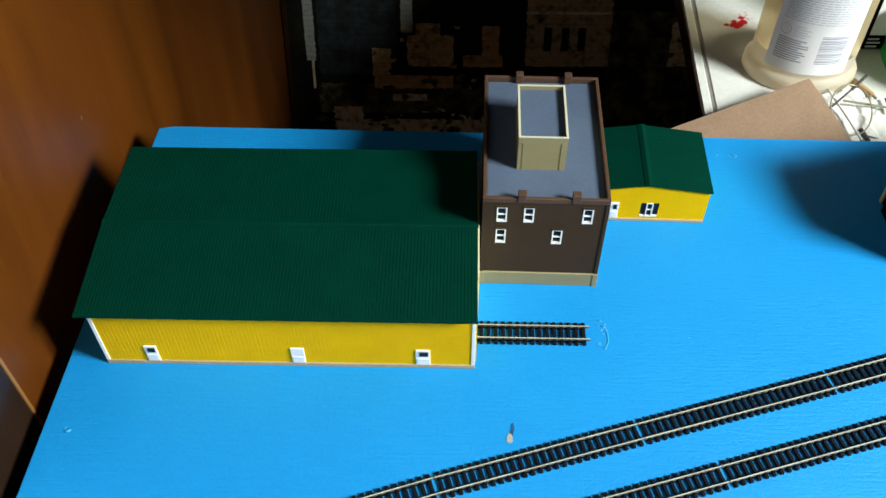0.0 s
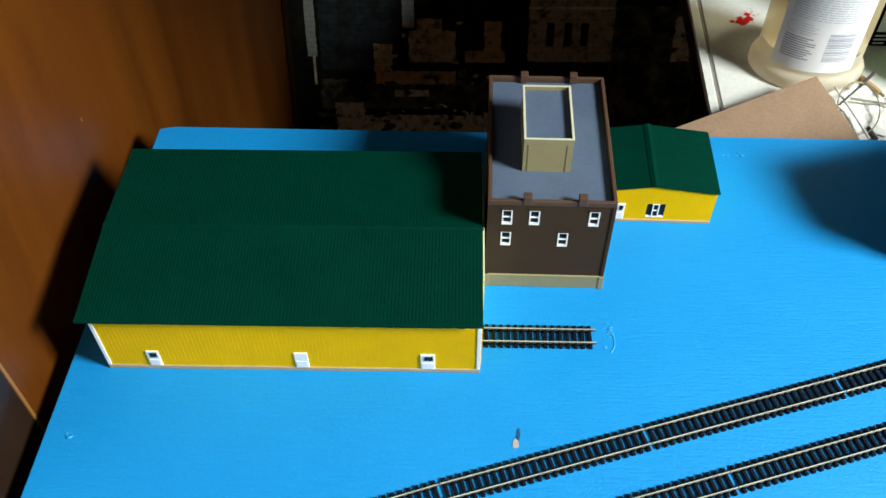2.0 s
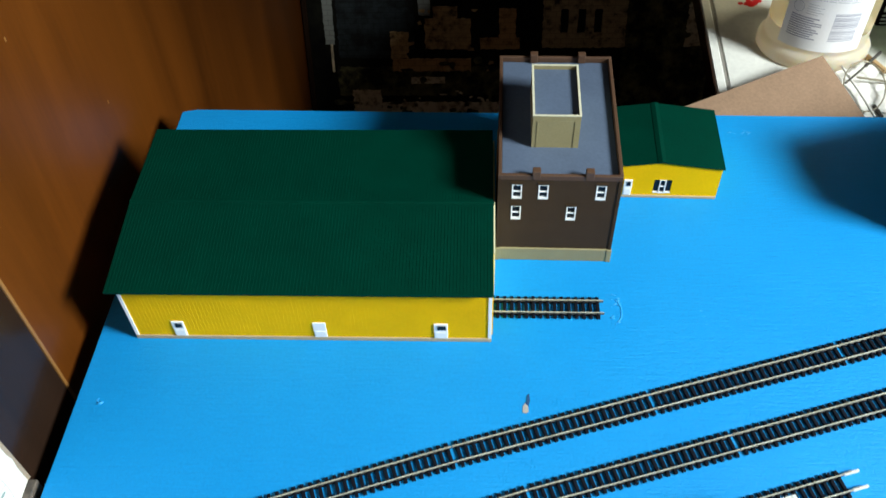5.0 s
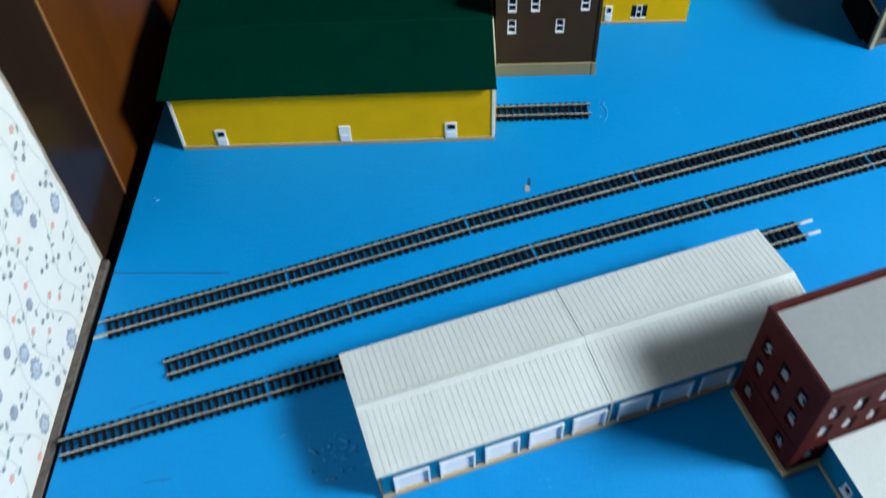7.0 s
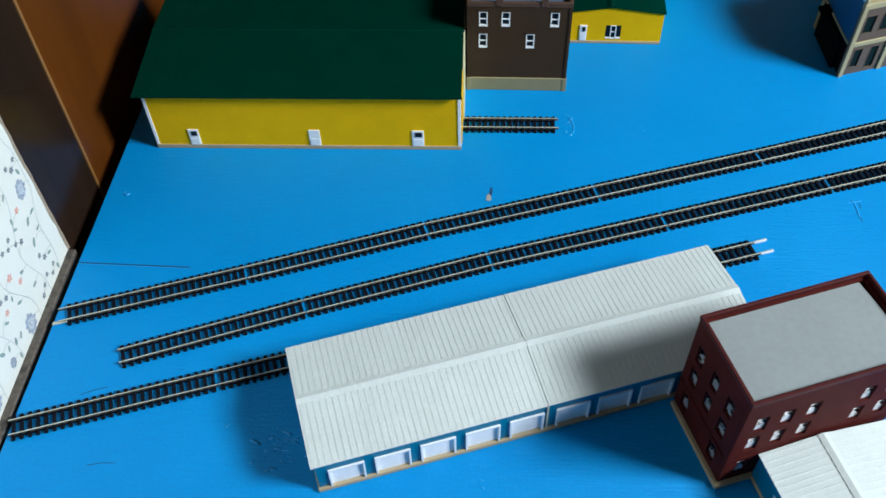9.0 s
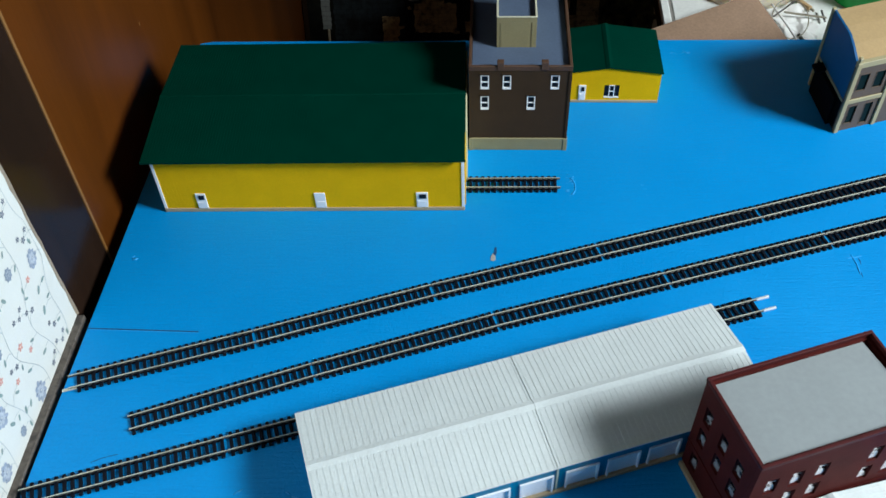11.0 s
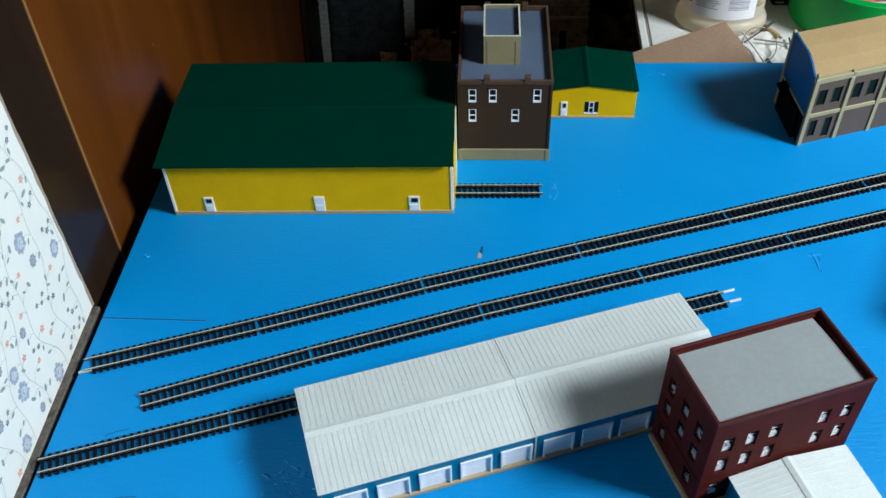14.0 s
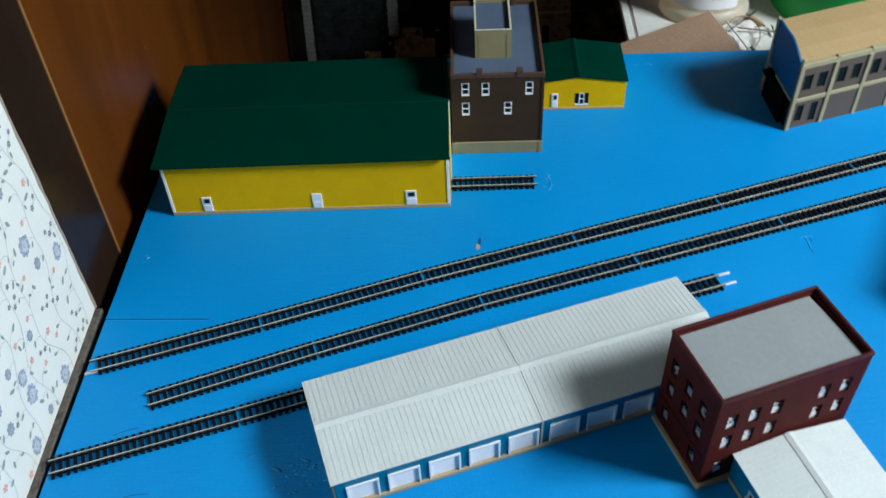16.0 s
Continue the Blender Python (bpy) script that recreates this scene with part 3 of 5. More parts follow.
def cabinet():
    """A tall cabinet: veneered side towards the board, dark lacquered front stile beside the wallpaper."""
    a, b = Vector((-0.2462, 0.2341)), Vector((-0.2465, 1.125))
    d = (b - a)
    m = Matrix.Translation((a.x, a.y, 0)) @ Matrix.Rotation(math.atan2(d.y, d.x) - radians(90), 4, "Z")
    root = thing("cabinet", m, "tall orange-brown veneered cabinet with a dark lacquered stile", "cabinet")
    L = d.length
    part("side_panel", box(-0.018, 0, 0.0025, L, -0.75, 1.1), M_VENEER, root)
    part("edge_strip", box(-0.018, 0.0006, 0.0, 0.0025, -0.75, 1.1, 0.0005), M_EDGEWOOD, root, "lighter worn edge of the side panel")
    rng = random.Random(12)
    for y, z in ((0.105, 0.175), (0.185, 0.060), (0.270, 0.115), (0.060, 0.250), (0.330, 0.180), (0.140, 0.020)):
        w = rng.uniform(0.0004, 0.0009)
        part("scuff", box(-0.0002, 0.00008, y - w, y + w, z - 2.2 * w, z + 2.2 * w), M_EDGEWOOD, root, "pale chipped fleck")
    part("back_panel", box(-0.40, -0.02, L - 0.01, L, -0.75, 1.1), M_DARKWOOD, root)
    part("top_panel", box(-0.40, -0.02, 0.0, L - 0.012, 1.08, 1.1), M_VENEER, root)
    # the dark stile runs from the edge strip to the paper
    inv = m.inverted()
    p = inv @ Vector((-0.2477, 0.1698, 0))
    bm = slab([(-0.0004, -0.0004), (-0.0195, -0.0004), (p.x - 0.018, p.y), (p.x, p.y)], -0.75, 1.1)
    part("front_stile", bm, M_DARKWOOD, root, "dark glossy brown front stile")
    return root


cabinet()


def layout_board():
    """The painted sheet, with dents, paint blobs, a seam and a chip in it."""
    root = thing("layout_board", I4.copy(), "bright blue painted sheet board with dents and chips", "board")
    th = 0.008
    outline = [(-0.2643, -0.45), (0.80, -0.45), (0.80, 0.4575), (-0.2097, 0.4787), (-0.2212, 0.4760)]
    bm = slab(outline, -th, 0.0)
    bmesh.ops.bevel(bm, geom=[e for e in bm.edges], offset=0.0008, segments=2, affect="EDGES")
    part("sheet", bm, M_BOARD, root)
    rng = random.Random(3)

    def crust(x, y, spread, n, mat, name, size=(0.0008, 0.0022), flatness=0.25):
        b = bmesh.new()
        for _ in range(n):
            r = rng.uniform(*size)
            got = bmesh.ops.create_icosphere(b, subdivisions=1, radius=1.0)
            cx, cy = x + rng.gauss(0, spread[0]), y + rng.gauss(0, spread[1])
            sx, sy, turn = r * rng.uniform(0.9, 2.4), r * rng.uniform(0.3, 0.7), rng.uniform(-0.7, 0.7)
            for v in got["verts"]:
                px, py = v.co.x * sx * rng.uniform(0.7, 1.3), v.co.y * sy * rng.uniform(0.6, 1.4)
                v.co = Vector((cx + px * math.cos(turn) - py * math.sin(turn), cy + px * math.sin(turn) + py * math.cos(turn), v.co.z * r * flatness))
        return tagged(part(name, b, mat, root, smooth=True), kind="stuff")

    crust(0.2058, 0.4502, (0.006, 0.0012), 6, M_BLUERIDGE, "paint_blob", (0.0006, 0.0015), 0.15)
    crust(-0.2171, 0.2179, (0.0015, 0.0012), 5, M_BLUERIDGE, "paint_blob")
    crust(-0.0833, 0.0231, (0.011, 0.007), 26, M_BLUERIDGE, "paint_blob", (0.0007, 0.0022), 0.07)
    crust(-0.0833, 0.0231, (0.010, 0.006), 4, M_CHIPDARK, "gouge", (0.0003, 0.0006), 0.12)
    for a, b, r, mat in (((0.2858, 0.2153), (0.2871, 0.1971), 0.0006, M_BLUERIDGE), ((0.2827, 0.2122), (0.2926, 0.2142), 0.0005, M_BLUERIDGE), ((0.2892, 0.2132), (0.2899, 0.2064), 0.0003, M_CHIPDARK), ((0.2861, 0.2033), (0.2881, 0.1950), 0.0003, M_CHIPDARK)):
        mid = ((a[0] + b[0]) / 2 + 0.0008, (a[1] + b[1]) / 2, 0.0)
        part("scratch", tube([(*a, -0.0002), mid, (*b, -0.0002)], r, 5), mat, root)
    crust(0.2841, 0.0946, (0.004, 0.004), 6, M_BLUERIDGE, "paint_blob", (0.0004, 0.001), 0.15)
    crust(0.1535, 0.2840, (0.002, 0.004), 3, M_BLUERIDGE, "paint_blob", (0.0005, 0.001), 0.2)
    crust(0.0317, 0.0008, (0.002, 0.002), 3, M_BLUERIDGE, "paint_blob", (0.0004, 0.001), 0.15)
    # ring of glue-like paint at the end of the siding
    crust(0.0975, 0.2916, (0.0012, 0.0028), 9, M_BLUERIDGE, "paint_blob", (0.0005, 0.0012), 0.25)
    crust(0.0939, 0.2816, (0.0012, 0.0008), 5, M_BLUERIDGE, "paint_blob", (0.0005, 0.0010), 0.25)
    ring = [(0.0960 + 0.0045 * math.cos(t), 0.2865 + 0.009 * math.sin(t), 0.0) for t in [radians(a) for a in range(-75, 80, 12)]]
    for x, y, _ in ring[::2]:
        crust(x, y, (0.0007, 0.0009), 3, M_BLUERIDGE, "paint_blob", (0.0005, 0.0011), 0.3)
    part("paint_ridge", tube(ring, 0.00045), M_BLUERIDGE, root, smooth=True)
    # scraped chip with a dark gouge
    chip = [(0.0353, 0.2130), (0.0373, 0.2122), (0.0389, 0.2135), (0.0387, 0.2168), (0.0373, 0.2192), (0.0357, 0.2172)]
    part("chip", slab(chip, -0.002, 0.0003), M_CHIP, root, "scraped bare wood chip")
    dark = [(0.0373, 0.2185), (0.0389, 0.2171), (0.0399, 0.2208), (0.0397, 0.2255), (0.0384, 0.2244), (0.0381, 0.2210)]
    part("gouge", slab(dark, -0.002, 0.0004), M_CHIPDARK, root, "dark gouge in the paint")
    # hairline seam near the wall
    seam = [(-0.2348, 0.1556), (-0.2121, 0.1546), (-0.1874, 0.1535), (-0.1598, 0.1522)]
    part("seam", tube([(x, y, 0.0001) for x, y in seam], 0.00042, 5), M_CHIPDARK, root)
    part("seam_lip", tube([(x, y - 0.0008, -0.0003) for x, y in seam], 0.00045, 5), M_BLUERIDGE, root)
    for x0, y0, x1, y1 in ((-0.2362, 0.0395, -0.2294, 0.0404), (-0.1898, 0.0106, -0.1744, 0.0124), (-0.2065, 0.0558, -0.1911, 0.0612), (-0.1616, 0.0958, -0.1622, 0.0998)):
        part("seam", tube([(x0, y0, 0.0), ((x0 + x1) / 2, (y0 + y1) / 2 + 0.0006, 0.0), (x1, y1, 0.0)], 0.00022, 5), M_CHIPDARK, root)
    return root


layout_board()


def bench():
    root = thing("workbench", pose(0, 0, -0.75), "plain wooden workbench that carries the blue board", "table")
    part("benchtop", box(-0.20, 0.78, -0.40, 0.455, 0.715, 0.739, 0.002), M_EDGEWOOD, root)
    for x in (-0.17, 0.72):
        for y in (-0.37, 0.39):
            part("leg", box(x, x + 0.05, y, y + 0.04, 0, 0.715, 0.002), M_EDGEWOOD, root)


bench()


def hardboard():
    # it slopes up from under the blue sheet's edge to its free corner
    root = thing("hardboard_offcut", pose(0.2860, 0.5385, 0.0005, math.degrees(math.atan(0.16)), 0, 0), "brown hardboard offcut tucked under the blue board", "board")
    bm = slab([(0, 0), (0.0255, -0.0790), (-0.1720, -0.0790), (-0.1700, -0.0760)], -0.0012, 0.0013)
    bmesh.ops.bevel(bm, geom=list(bm.edges), offset=0.0003, segments=1, affect="EDGES")
    part("sheet", bm, M_CARD, root)


hardboard()

# ---- tracks ----
TIE_MESH = []


def tie_mesh():
    if not TIE_MESH:
        bm = box(-0.00110, 0.00110, -0.0082, 0.0086, 0.0, 0.0018, 0.0003)
        for s in (-1, 1):
            for e in (-1, 1):
                box(-0.0007, 0.0007, s * 0.0048 + e * 0.0010 - 0.0004, s * 0.0048 + e * 0.0010 + 0.0004, 0.0016, 0.0026, bm=bm)
        me = bpy.data.meshes.new("tie")
        bm.to_mesh(me)
        bm.free()
        me.materials.append(M_TIE)
        TIE_MESH.append(me)
    return TIE_MESH[0]


def rail_geometry(length, y, head):
    """The bright head, or the darker web and foot, of a model rail."""
    full = [(-0.00045, 0.0014), (0.00045, 0.0014), (0.00045, 0.0017), (0.0002, 0.0019), (0.0002, 0.0027), (0.00036, 0.0029), (0.00036, 0.0031), (0.00016, 0.0034), (-0.00016, 0.0034), (-0.00036, 0.0031), (-0.00036, 0.0029), (-0.0002, 0.0027), (-0.0002, 0.0019), (-0.00045, 0.0017)]
    o = [q for q in full if (q[1] > 0.0028) == head]
    n = len(o)
    verts = [(x, y + a, z) for x in (0, length) for a, z in o]
    faces = [(i, (i + 1) % n, n + (i + 1) % n, n + i) for i in range(n)] + [tuple(range(n))[::-1], tuple(range(n, 2 * n))]
    return verts, faces


def track_section(x, y, angle, length, first=0.0, last=0.0, label="", bare=False, cover=False):
    """One length of sectional track; first and last: bare rail beyond the ties."""
    root = thing("track_section", pose(x, y, 0, 0, 0, angle), label or "straight model track with brassy rails on black ties", "track", "model railway tracks")
    gap = 0.0005
    for s in (-1, 1):
        r = part("rail", rail_geometry(length - gap, s * 0.0048, False), M_RAILSIDE, root)
        part("rail_head", rail_geometry(length - gap, s * 0.0048, True), M_RAIL, r, "bright brassy rail head")
    n = round((length - first - last) / 0.0046)
    step = (length - first - last) / n
    for i in range(n):
        t = new("tie", tie_mesh())
        t.parent = root
        t.location = (first + (i + 0.5) * step, 0, 0)
    for s in (-1, 1):
        part("tie_strip", box(first + 0.001, length - last - 0.001, s * 0.0048 - 0.0008, s * 0.0048 + 0.0008, 0.0, 0.0010), M_TIE, root)
    if bare:
        for s in (-1, 1):
            part("rail_joiner", box(length - last + 0.001, length + 0.0005, s * 0.0048 - 0.0007, s * 0.0048 + 0.0007, 0.0012, 0.0032, 0.0002), M_JOINER, root, "bright bare metal rail joiner")
    if cover:
        part("rail_joiner", box(-0.004, 0.005, -0.0048 - 0.0011, -0.0048 + 0.0011, 0.0012, 0.0020, 0.0002), M_RAIL, root)
    return root


def line_of_track(joints, first=0.0, last=0.0, bare=False, cover=False):
    """Sections laid from joint to joint, each a little askew as they lie."""
    for i, (a, b) in enumerate(zip(joints, joints[1:])):
        end = i == len(joints) - 2
        d = Vector(b) - Vector(a)
        track_section(a[0], a[1], math.degrees(math.atan2(d.y, d.x)), d.length, first if i == 0 else 0.0005, last if end else 0.0005, bare=bare and end, cover=cover and i == 0)


line_of_track([(-0.2350, 0.1110), (-0.1208, 0.1464), (-0.0042, 0.1846), (0.1126, 0.2197), (0.2309, 0.2549), (0.3492, 0.2911), (0.4675, 0.3270)], 0.004, 0.001, cover=True)
line_of_track([(-0.1890, 0.0812), (-0.0792, 0.1199), (0.0384, 0.1588), (0.1561, 0.1936), (0.2736, 0.2287), (0.3920, 0.2640), (0.5100, 0.2990)], 0.0, 0.001)
line_of_track([(-0.2410, 0.0318), (-0.1258, 0.0668), (-0.0080, 0.1030), (0.1090, 0.1385), (0.2210, 0.1723)], 0.0, 0.0095, bare=True)
track_section(0.0150, 0.2886, -0.6, 0.0745, 0.0, 0.0018, "short stub of track ending beside a paint ridge")


# ---- ribbed warehouses ----
def yellow_warehouse():
    W, D = 0.2233, 0.1290
    root = thing("yellow_warehouse", pose(-0.2059, 0.2646, 0, 0, 0, -0.4), "yellow ribbed model warehouse with a dark green roof", "model building", "model buildings")
    eave, ridge, yr = 0.0530, 0.0570, D / 2
    base = 0.0035
    doors = [(0.0257, 0.0075), (0.1134, 0.0080), (0.1880, 0.0085)]
    part("foundation", box(0.0, W, -0.0008, D, 0, base, 0.0003), M_TAN, root, "tan foundation strip")
    opens = [(x, x + w, base, 0.0185) for x, w in doors]
    part("front_wall", ribbed_wall(0.0015, W - 0.0015, base, eave, 0.0024, 0.0010, 0.00008, 0.0015, opens), M_YELLOW, root)
    part("back_wall", moved(ribbed_wall(0.0015, W - 0.0015, base, eave - 0.003, 0.0024, 0.0008, 0.00018, 0.0015), Matrix.Translation((W, D, 0)) @ Matrix.Rotation(math.pi, 4, "Z")), M_YELLOW, root)
    for x, y0, mat in ((0.0015, 0.002, M_YELLOW), (W + 0.0009, 0.030, M_YELLOWLIT)):
        g = gable(x, 0, y0, yr, D - 0.002, eave - 0.0030, ridge - 0.0012, 0.0009)
        part("gable_wall", g, mat, root)
    part("gable_return", box(W - 0.0006, W + 0.0008, 0.0024, D - 0.003, base, eave - 0.004), M_YELLOW, root)
    for x in (0.0, W - 0.0022):
        for y in (-0.0006, D - 0.0016):
            part("corner_trim", box(x, x + 0.0022, y, y + 0.0022, base, eave - (0.0004 if y < 0.01 else 0.0035), 0.0002), M_WHITE, root, "white corner trim")
    for i, (x, w) in enumerate(doors):
        small_door(root, x, x + w, base, 0.0185, light=i != 1)
    for p, name in (((-0.0046, eave + 0.0004), "roof_front"), ((D + 0.0050, eave + 0.0002), "roof_back")):
        part(name, slope(-0.0046, W + 0.0006, p, (yr, ridge), 0.0020, 0.0008, 0.00020, 0.0009), M_GREEN, root)
    part("ridge_cap", tube([(-0.0047, yr, ridge - 0.0002), (W + 0.0013, yr, ridge - 0.0002)], 0.0011, 6), M_GREEN, root)
    part("eave_strip", box(-0.0046, W + 0.0010, -0.0049, -0.0042, eave - 0.0010, eave + 0.0006), M_GREEN, root)
    return root


yellow_warehouse()


def yellow_shed():
    W, D = 0.0785, 0.0570
    root = thing("yellow_shed", pose(0.0968, 0.3862, 0, 0, 0, -1.8), "small yellow ribbed model shed with a green roof", "model building", "model buildings")
    eave, ridge, base, xr = 0.0305, 0.0360, 0.0025, 0.0365
    part("foundation", box(0, W, -0.0008, D, 0, base, 0.0003), M_TAN, root, "tan foundation strip")
    opens = [(0.0135, 0.0193, base, 0.0175), (0.0342, 0.0464, 0.0045, 0.0175)]
    part("front_wall", ribbed_wall(0.0, W, base, eave - 0.0001, 0.0024, 0.0010, 0.00003, 0.0012, opens), M_YELLOW, root)
    part("front_gable", prism([(0.0, eave - 0.0001), (W, eave - 0.0001), (xr, ridge - 0.0010)], 0.0, 0.0012), M_YELLOW, root)
    part("back_wall", prism([(0.0, base), (W, base), (W, eave - 0.001), (xr, ridge - 0.0012), (0.0, eave - 0.001)], D - 0.0012, D), M_YELLOW, root)
    for x in (0.0, W - 0.0012):
        part("side_wall", box(x, x + 0.0012, 0.0014, D - 0.0014, base, eave - 0.001), M_YELLOW, root)
    small_door(root, 0.0135, 0.0193, base, 0.0175)
    w = sash_window(root, 0.0380, 0.0426, 0.0045, 0.0175, bar=0.0007, sill=False)
    for a, b in ((0.0342, 0.0379), (0.0427, 0.0464)):
        part("side_pane", box(a, b, 0.0006, 0.0012, 0.0062, 0.0172), M_GLASS, w)
        part("side_sill", box(a, b, -0.0003, 0.0012, 0.0045, 0.0058, 0.0002), M_WHITE, w)
    for a, b, name in (((-0.0012, eave - 0.0002), (xr, ridge), "roof_left"), ((W + 0.0012, eave - 0.0002), (xr, ridge), "roof_right")):
        g = slope(-D - 0.0012, 0.0014, a, b, 0.0022, 0.0008, 0.00010, 0.0009)
        part(name, ([(v[1], -v[0], v[2]) for v in g[0]], g[1]), M_GREEN, root)
    cap = prism([(xr - 0.0028, ridge - 0.0001), (xr, ridge + 0.0008), (xr + 0.0028, ridge - 0.0001), (xr, ridge - 0.0004)], -0.0016, D + 0.0014)
    part("ridge_cap", cap, M_GREEN, root)
    return root


yellow_shed()


def truck_shed():
    """Long white-roofed freight shed made of two joined halves, with a row of roller doors."""
    L, D = 0.2655, 0.0775
    root = thing("freight_shed", pose(-0.0582, -0.0026, 0, 0, 0, 17.28), "long white-roofed model freight shed with blue ribbed walls", "model building", "model buildings")
    eave, ridge, base, yr = 0.0288, 0.0338, 0.0032, D / 2
    back = D - 0.0025
    part("foundation", box(0.001, L - 0.001, -0.0016, back, 0, base, 0.0004), M_TAN, root, "tan foundation strip")
    mid = L / 2
    doors = []
    for h in (0, 1):
        for i in range(5):
            x = h * mid + 0.0083 + (0.0256 - 0.0003 * h) * i - (0.003 if h else 0)
            doors.append((x, x + 0.0200))
    opens = [(a + 0.001, b - 0.001, base, 0.0205) for a, b in doors]
    for h in (0, 1):
        a, b = (0.002, mid - 0.0005) if h == 0 else (mid + 0.0005, L - 0.002)
        part("front_wall", ribbed_wall(a, b, base, eave, 0.0020, 0.0008, 0.00012, 0.0014, [o for o in opens if a < (o[0] + o[1]) / 2 < b]), M_TEAL, root)
    part("back_wall", box(0.002, L - 0.002, back - 0.0014, back, base, eave), M_TEAL, root)
    for x in (0.002, L - 0.0034):
        part("gable_wall", gable(x, 0, 0.0018, yr, back - 0.0018, eave - 0.0006, ridge - 0.0012, 0.0014), M_TEAL, root)
    part("seam_post", box(mid - 0.0005, mid + 0.0005, -0.0008, 0.0012, base, eave), M_CREAM, root)
    for a, b in doors:
        bm = bmesh.new()
        for x0, x1, z0, z1 in ((a, a + 0.0011, base, 0.0208), (b - 0.0011, b, base, 0.0208), (a + 0.0011, b - 0.0011, 0.0197, 0.0208)):
            box(x0, x1, -0.0012, 0.0012, z0, z1, bm=bm)
        d = part("roller_door", bm, M_WHITE, root, "white roller door with its frame")
        zs = [base + i * (0.0197 - base) / 9 for i in range(10)]
        g = relief([a + 0.0011, b - 0.0011], zs + [z + 0.0002 for z in zs[:-1]], lambda x, z: 0.0 if any(0 < z - q < 0.0002 for q in zs) else 0.00012, 0.0008)
        part("curtain", moved(g, Matrix.Translation((0, 0.0004, 0))), M_WHITE, d)
    for h in (0, 1):
        a, b = (-0.0002, mid - 0.00003) if h == 0 else (mid + 0.00003, L)
        lift = 0.0 if h == 0 else 0.0002
        for p, name in (((-0.0012, eave), "roof_front"), ((D, eave), "roof_back")):
            part(name, slope(a, b, (p[0], p[1] + lift), (yr, ridge + lift), 0.00355, 0.0005, 0.00018, 0.0010), M_ROOFWHITE, root)
        o = [(yr - 0.0032, ridge - 0.00005 + lift), (yr, ridge + 0.0008 + lift), (yr + 0.0032, ridge - 0.00005 + lift), (yr, ridge - 0.0003)]
        bm = bmesh.new()
        va = [bm.verts.new((a, y, z)) for y, z in o]
        vb = [bm.verts.new((b, y, z)) for y, z in o]
        bm.faces.new(va)
        bm.faces.new(vb)
        for i in range(4):
            j = (i + 1) % 4
            bm.faces.new((va[i], va[j], vb[j], vb[i]))
        bmesh.ops.recalc_face_normals(bm, faces=bm.faces)
        part("ridge_cap", bm, M_ROOFWHITE, root)
    # stained joint between the halves
    g = slope(mid - 0.00025, mid + 0.00025, (-0.0013, eave + 0.0004), (yr, ridge + 0.0004), 0.0008, 0.0003, 0.00002, 0.0004)
    part("joint_strip", g, M_ROOFWHITE, root)
    g = slope(mid - 0.00035, mid + 0.00035, (D, eave + 0.0004), (yr, ridge + 0.0004), 0.0008, 0.0003, 0.00002, 0.0004)
    part("joint_strip", g, M_ROOFWHITE, root)
    return root


truck_shed()


# ---- brick blocks ----
def parapet(root, W, D, z0, z1, t, mat):
    part("parapet_front", box(-0.0004, W + 0.0004, -0.0004, t, z0, z1, 0.0003), mat, root)
    part("parapet_back", box(-0.0004, W + 0.0004, D - t, D + 0.0004, z0, z1, 0.0003), mat, root)
    part("parapet_left", box(-0.0004, t, t + 0.0001, D - t - 0.0001, z0, z1, 0.0003), mat, root)
    part("parapet_right", box(W - t, W + 0.0004, t + 0.0001, D - t - 0.0001, z0, z1, 0.0003), mat, root)


